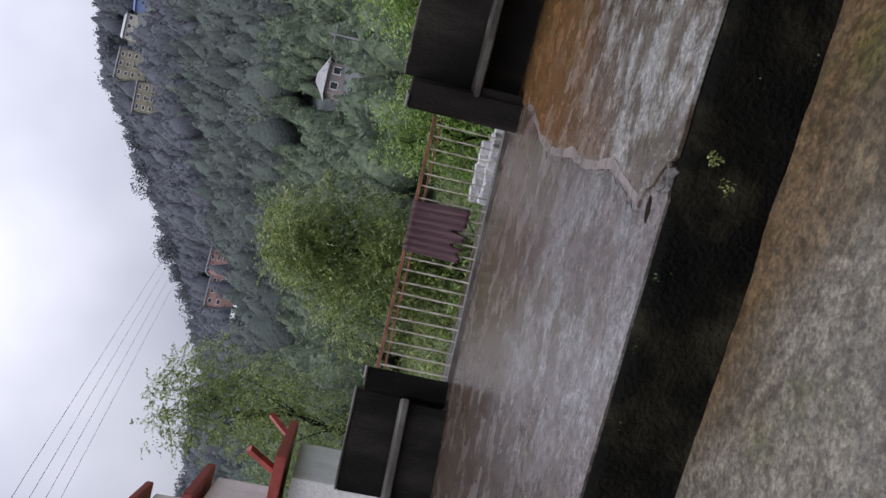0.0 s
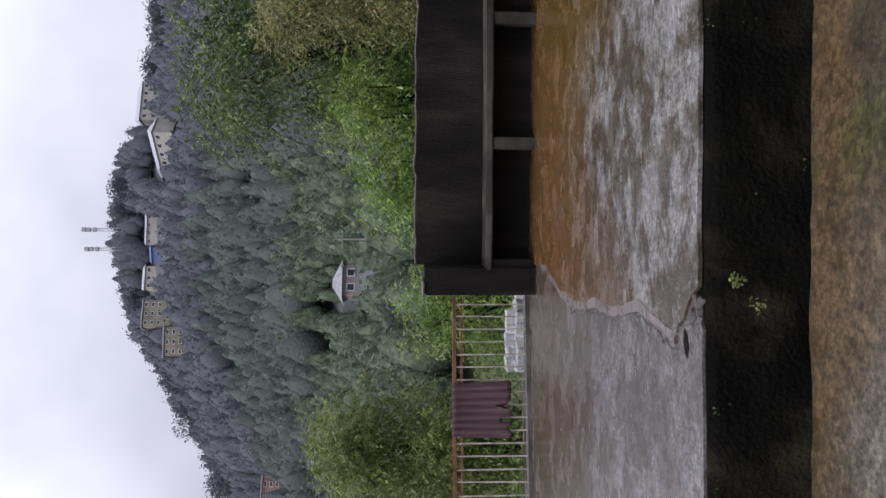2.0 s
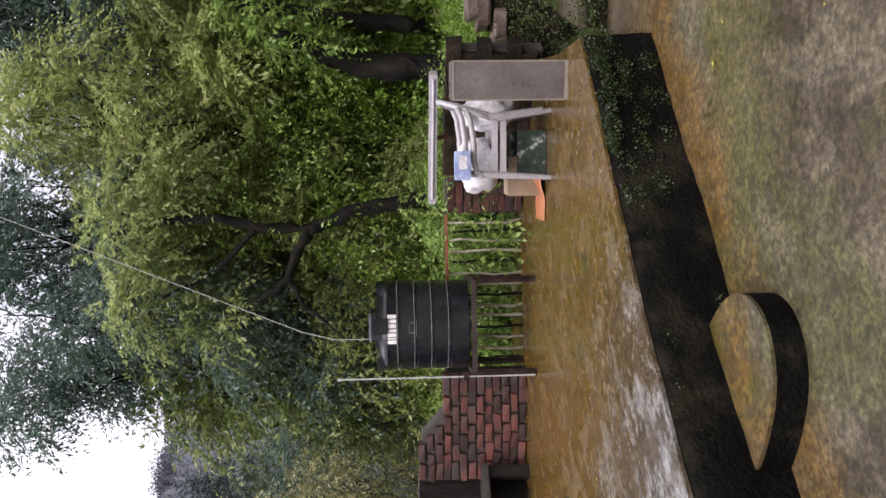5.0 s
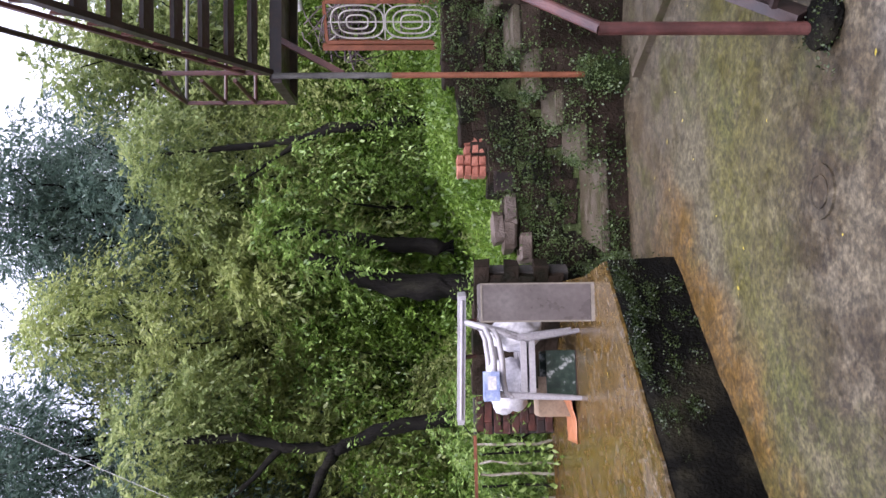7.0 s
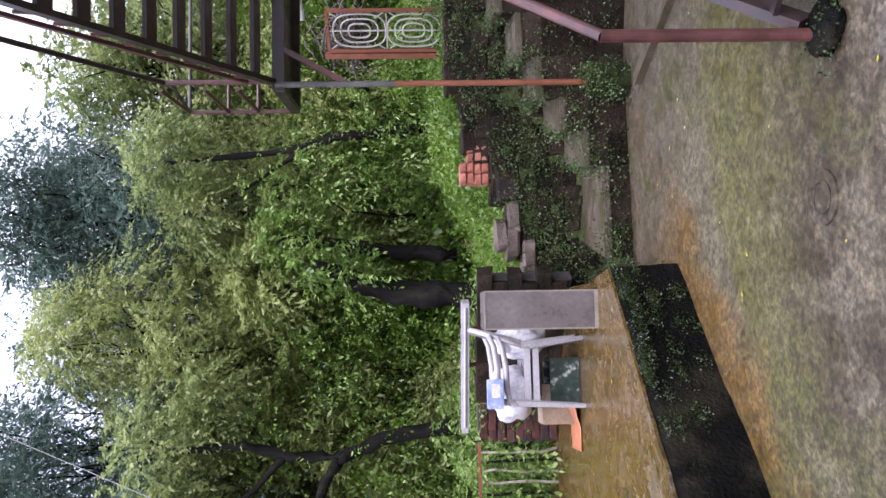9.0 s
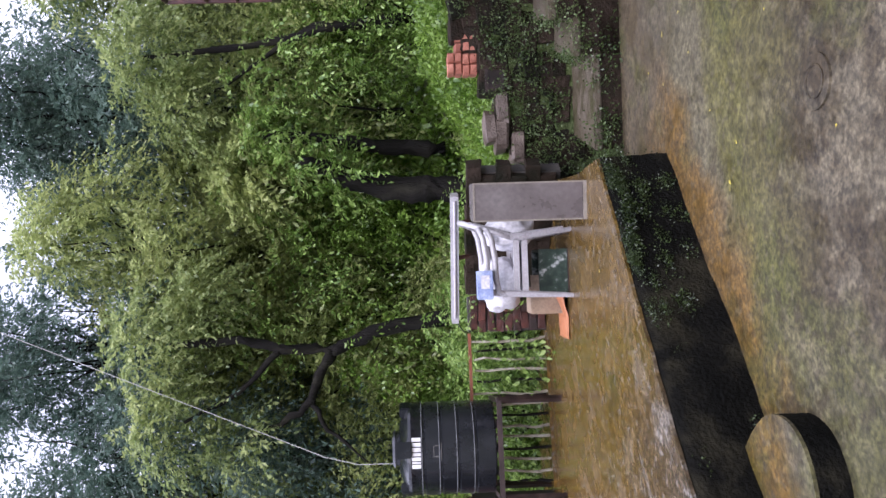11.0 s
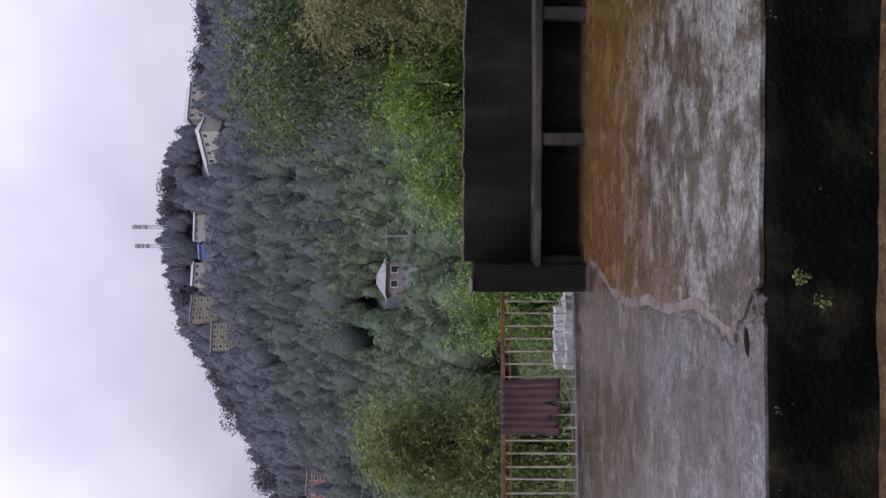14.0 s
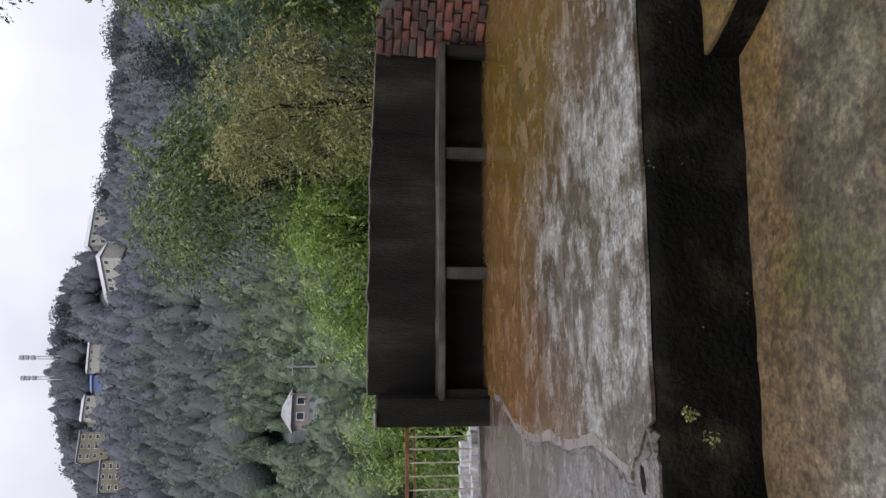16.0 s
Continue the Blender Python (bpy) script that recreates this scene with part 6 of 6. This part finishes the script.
def creepers():
    """Small-leaved creepers and ferns on the steps, the bank wall and the damp front of the terrace."""
    rng = np.random.default_rng(5)
    pts = []
    base = np.array(pose(*ST, -0.5, 0, 0, ST_TURN))
    for k in range(250):
        x = rng.uniform(-0.4, 2.9)
        on_front = rng.random() < 0.22
        if on_front:
            zt = float(np.interp(x, [0, 0.8, 1.1, 1.4, 1.8, 2.3], [0.2, 0.3, 0.5, 0.7, 0.9, 1.1]))
            c = (x, -0.03, rng.uniform(0.05, max(zt, 0.1)))
        else:
            c = (x + 0.25, 0.84, rng.uniform(0.22, 0.85) + 0.36 * x)
        q = np.array(c) + rng.normal(size=(45, 3)) * np.array([0.07, 0.025, 0.07])
        q = np.c_[q, np.ones(45)] @ base.T
        pts.append(q[:, :3])
    for k in range(60):
        c = np.array([1.55, -0.11, 0.2]) + np.clip(rng.normal(size=3), -1.3, 1.3) * np.array([0.10, 0.10, 0.14])
        q = c + rng.normal(size=(40, 3)) * 0.045
        pts.append((np.c_[q, np.ones(40)] @ base.T)[:, :3])
    # tufts on the left ends of the treads and hanging over their edges
    for x0, z in ((0.0, 0.25), (0.82, 0.41), (1.14, 0.61), (1.45, 0.80), (1.84, 0.97), (2.26, 1.15)):
        for k in range(8 if z < 0.3 else 20):
            v = rng.uniform(-0.04, 0.8)
            c = np.array([x0 + 0.3 * v + rng.normal() * 0.05, v, z + rng.uniform(-0.12, 0.03)])
            q = c + rng.normal(size=(34, 3)) * 0.035
            pts.append((np.c_[q, np.ones(34)] @ base.T)[:, :3])
    ob = new("creepers", leaves_mesh("creepers", np.concatenate(pts), 0.026, L_CREEPER, rng, 0.4, 1.5))
    tagged(ob, "small green creepers on the stone bank and steps", "creeper", kind="stuff")
    pts = []
    xs, ys = [p[0] for p in EDGE], [p[1] for p in EDGE]
    for k in range(80):
        x = float(5.0 - abs(rng.normal()) * 0.8) if k < 60 else float(rng.uniform(-1, 5))
        y = float(np.interp(x, xs, ys)) - 0.04
        z = -0.03 - abs(rng.normal()) * 0.10 if k % 3 else -rng.uniform(0.05, 0.48)
        m, wide = (150, 0.06) if k < 45 else (8, 0.03)
        pts.append(np.array([x, y, z]) + rng.normal(size=(m, 3)) * np.array([wide, 0.012, 0.020 if k % 3 else 0.03]))
    for k in range(40):
        f = rng.random()
        pts.append(np.array([5.02 + 0.56 * f, 2.88 + 0.46 * f, -rng.uniform(0, 0.4)]) + rng.normal(size=(26, 3)) * 0.03)
    for k in range(14):
        c = np.array([3.62, 0.90, -0.45]) + rng.normal(size=3) * np.array([0.07, 0.07, 0.02])
        pts.append(c + rng.normal(size=(30, 3)) * 0.025)
    ob = new("wall_weeds", leaves_mesh("wall_weeds", np.concatenate(pts), 0.015, L_MOSSLEAF, rng, 0.5, 1.5))
    tagged(ob, "tiny ferns and moss tufts on the retaining wall", "weeds", kind="stuff")
    for x, y, z, m, spread in ((0.26, 3.46, -0.12, 40, 0.016), (0.15, 3.46, -0.21, 26, 0.018)):
        at = np.array([x, y, z]) + rng.normal(size=(m, 3)) * np.array([spread, 0.008, spread])
        ob = new("seedling", leaves_mesh("seedling", at, 0.018, L_PALE, rng, 0.2, 1.3))
        tagged(ob, "small pale green seedling rooted in the black wall", "plant", "seedlings")


creepers()


def fallen_leaves():
    rng = np.random.default_rng(9)
    n = 24
    x, y = rng.uniform(3.0, 6.2, n), rng.uniform(0.8, 2.6, n)
    c = np.stack([x, y, np.full(n, -0.487)], 1)
    c2 = np.stack([rng.uniform(2.0, 6.0, n), rng.uniform(3.4, 7.0, n), np.full(n, 0.008)], 1)
    c2 = c2[(c2[:, 0] + c2[:, 1]) < 11.2]
    allc = np.concatenate([c, c2])
    me = leaves_mesh("fallen_leaves", allc, 0.036, M_YELLOWLEAF, rng, 0, 2.0)
    co = np.empty(len(me.vertices) * 3, np.float32)
    me.vertices.foreach_get("co", co)
    co = co.reshape(-1, 4, 3)
    mid = allc[:, None, :]
    co[:, :, 2] = mid[:, :, 2] + (co[:, :, 2] - mid[:, :, 2]) * 0.12
    me.vertices.foreach_set("co", co.ravel())
    me.update()
    tagged(new("fallen_leaves", me), "scattered yellow fallen leaves on the wet concrete", "leaves", kind="stuff")


M_YELLOWLEAF = leaf_material("yellow_leaf", (0.30, 0.24, 0.03), (0.42, 0.34, 0.05), (0.5, 0.42, 0.10), 0.1)
fallen_leaves()


def old_tree(limbs, leafy, leaf, count, seed, label):
    """A crooked tree given by its limbs (points and radii) and the places of its leaf sprays."""
    rng = np.random.default_rng(seed)
    x0, y0, z0 = limbs[0][0][0]
    t = thing("old_tree", (x0, y0, z0), label, "tree", "old trees")
    for k, (pts, r0, r1) in enumerate(limbs):
        fine = []
        for a, b in zip(pts, pts[1:]):
            for i in range(3):
                fine.append(Vector(a).lerp(Vector(b), i / 3) - Vector((x0, y0, z0)) + Vector([float(v) for v in rng.normal(size=3)]) * 0.012)
        fine.append(Vector(pts[-1]) - Vector((x0, y0, z0)))
        bm = bmesh.new()
        n = len(fine) - 1
        rings_along(bm, fine, [(r0 + (r1 - r0) * i / n) * (1 + 0.10 * math.sin(i * 2.3)) for i in range(n + 1)], 12)
        for v in bm.verts:
            v.co += Vector((noise.noise(v.co * 9 + Vector((seed, 0, 0))), noise.noise(v.co * 9 + Vector((0, seed, 0))), 0)) * 0.03
        part("trunk" if k == 0 else "limb", bm, M_BARK, t, smooth=True)
    if leafy:
        bl = [((x - x0, y - y0, z - z0), (s, s, s * 0.7)) for x, y, z, s in leafy]
        spots, ways = sprays(rng, bl, count, 0.4)
        ob = new("crown", leaves_mesh("crown", spots, 0.085, leaf, rng, 0.3, 2.3, ways))
        ob.parent = t


old_tree([([(7.95, 6.80, 0.2), (7.89, 6.83, 0.87), (7.82, 6.91, 1.61), (7.73, 7.01, 2.06), (7.62, 7.13, 2.45), (7.66, 7.09, 3.1), (7.75, 6.99, 3.65), (7.9, 7.2, 4.6)], 0.115, 0.05),
          ([(7.62, 7.13, 2.45), (7.41, 7.35, 2.62), (7.17, 7.58, 2.72), (7.04, 7.72, 2.95), (6.95, 7.95, 3.5)], 0.075, 0.03),
          ([(7.17, 7.58, 2.72), (6.9, 7.83, 2.52), (6.81, 7.9, 2.37), (6.58, 8.09, 2.01)], 0.035, 0.012),
          ([(7.66, 7.09, 3.1), (7.4, 7.6, 3.7), (7.2, 7.9, 4.4)], 0.05, 0.02)],
         [(7.9, 7.3, 4.9, 0.8), (7.2, 8.0, 4.6, 0.7), (6.95, 8.0, 3.7, 0.5), (8.3, 6.8, 4.2, 0.6)], L_FOREST, 9000, 501, "crooked dark tree with a forked mossy trunk")
old_tree([([(8.68, 5.42, 0.5), (8.70, 5.38, 1.15), (8.73, 5.35, 1.7), (8.79, 5.25, 2.13), (8.86, 5.12, 2.42), (8.9, 5.06, 2.75)], 0.20, 0.09)],
         [(8.9, 5.0, 2.8, 0.28), (8.8, 5.2, 2.2, 0.3)], L_BRIGHT, 1600, 502, "thick black broken trunk covered with ferns")
old_tree([([(9.40, 5.2, 0.9), (9.42, 5.15, 1.56), (9.45, 5.1, 2.09), (9.5, 5.0, 2.89), (9.52, 4.96, 3.3)], 0.12, 0.07)],
         [(9.5, 4.95, 3.3, 0.35)], L_BRIGHT, 1500, 503, "leaning dark trunk with a tuft of ferns")
old_tree([([(10.6, 3.8, 1.2), (10.53, 3.9, 2.57), (10.48, 4.04, 2.97), (10.45, 4.11, 3.76), (10.6, 4.3, 5.0)], 0.085, 0.03), ([(10.5, 4.0, 2.9), (10.3, 4.4, 3.6), (10.2, 4.9, 4.4)], 0.035, 0.012)],
         [(10.6, 4.3, 5.0, 0.7), (10.2, 4.9, 4.5, 0.6)], L_FOREST, 8000, 504, "slim dark tree above the bank")
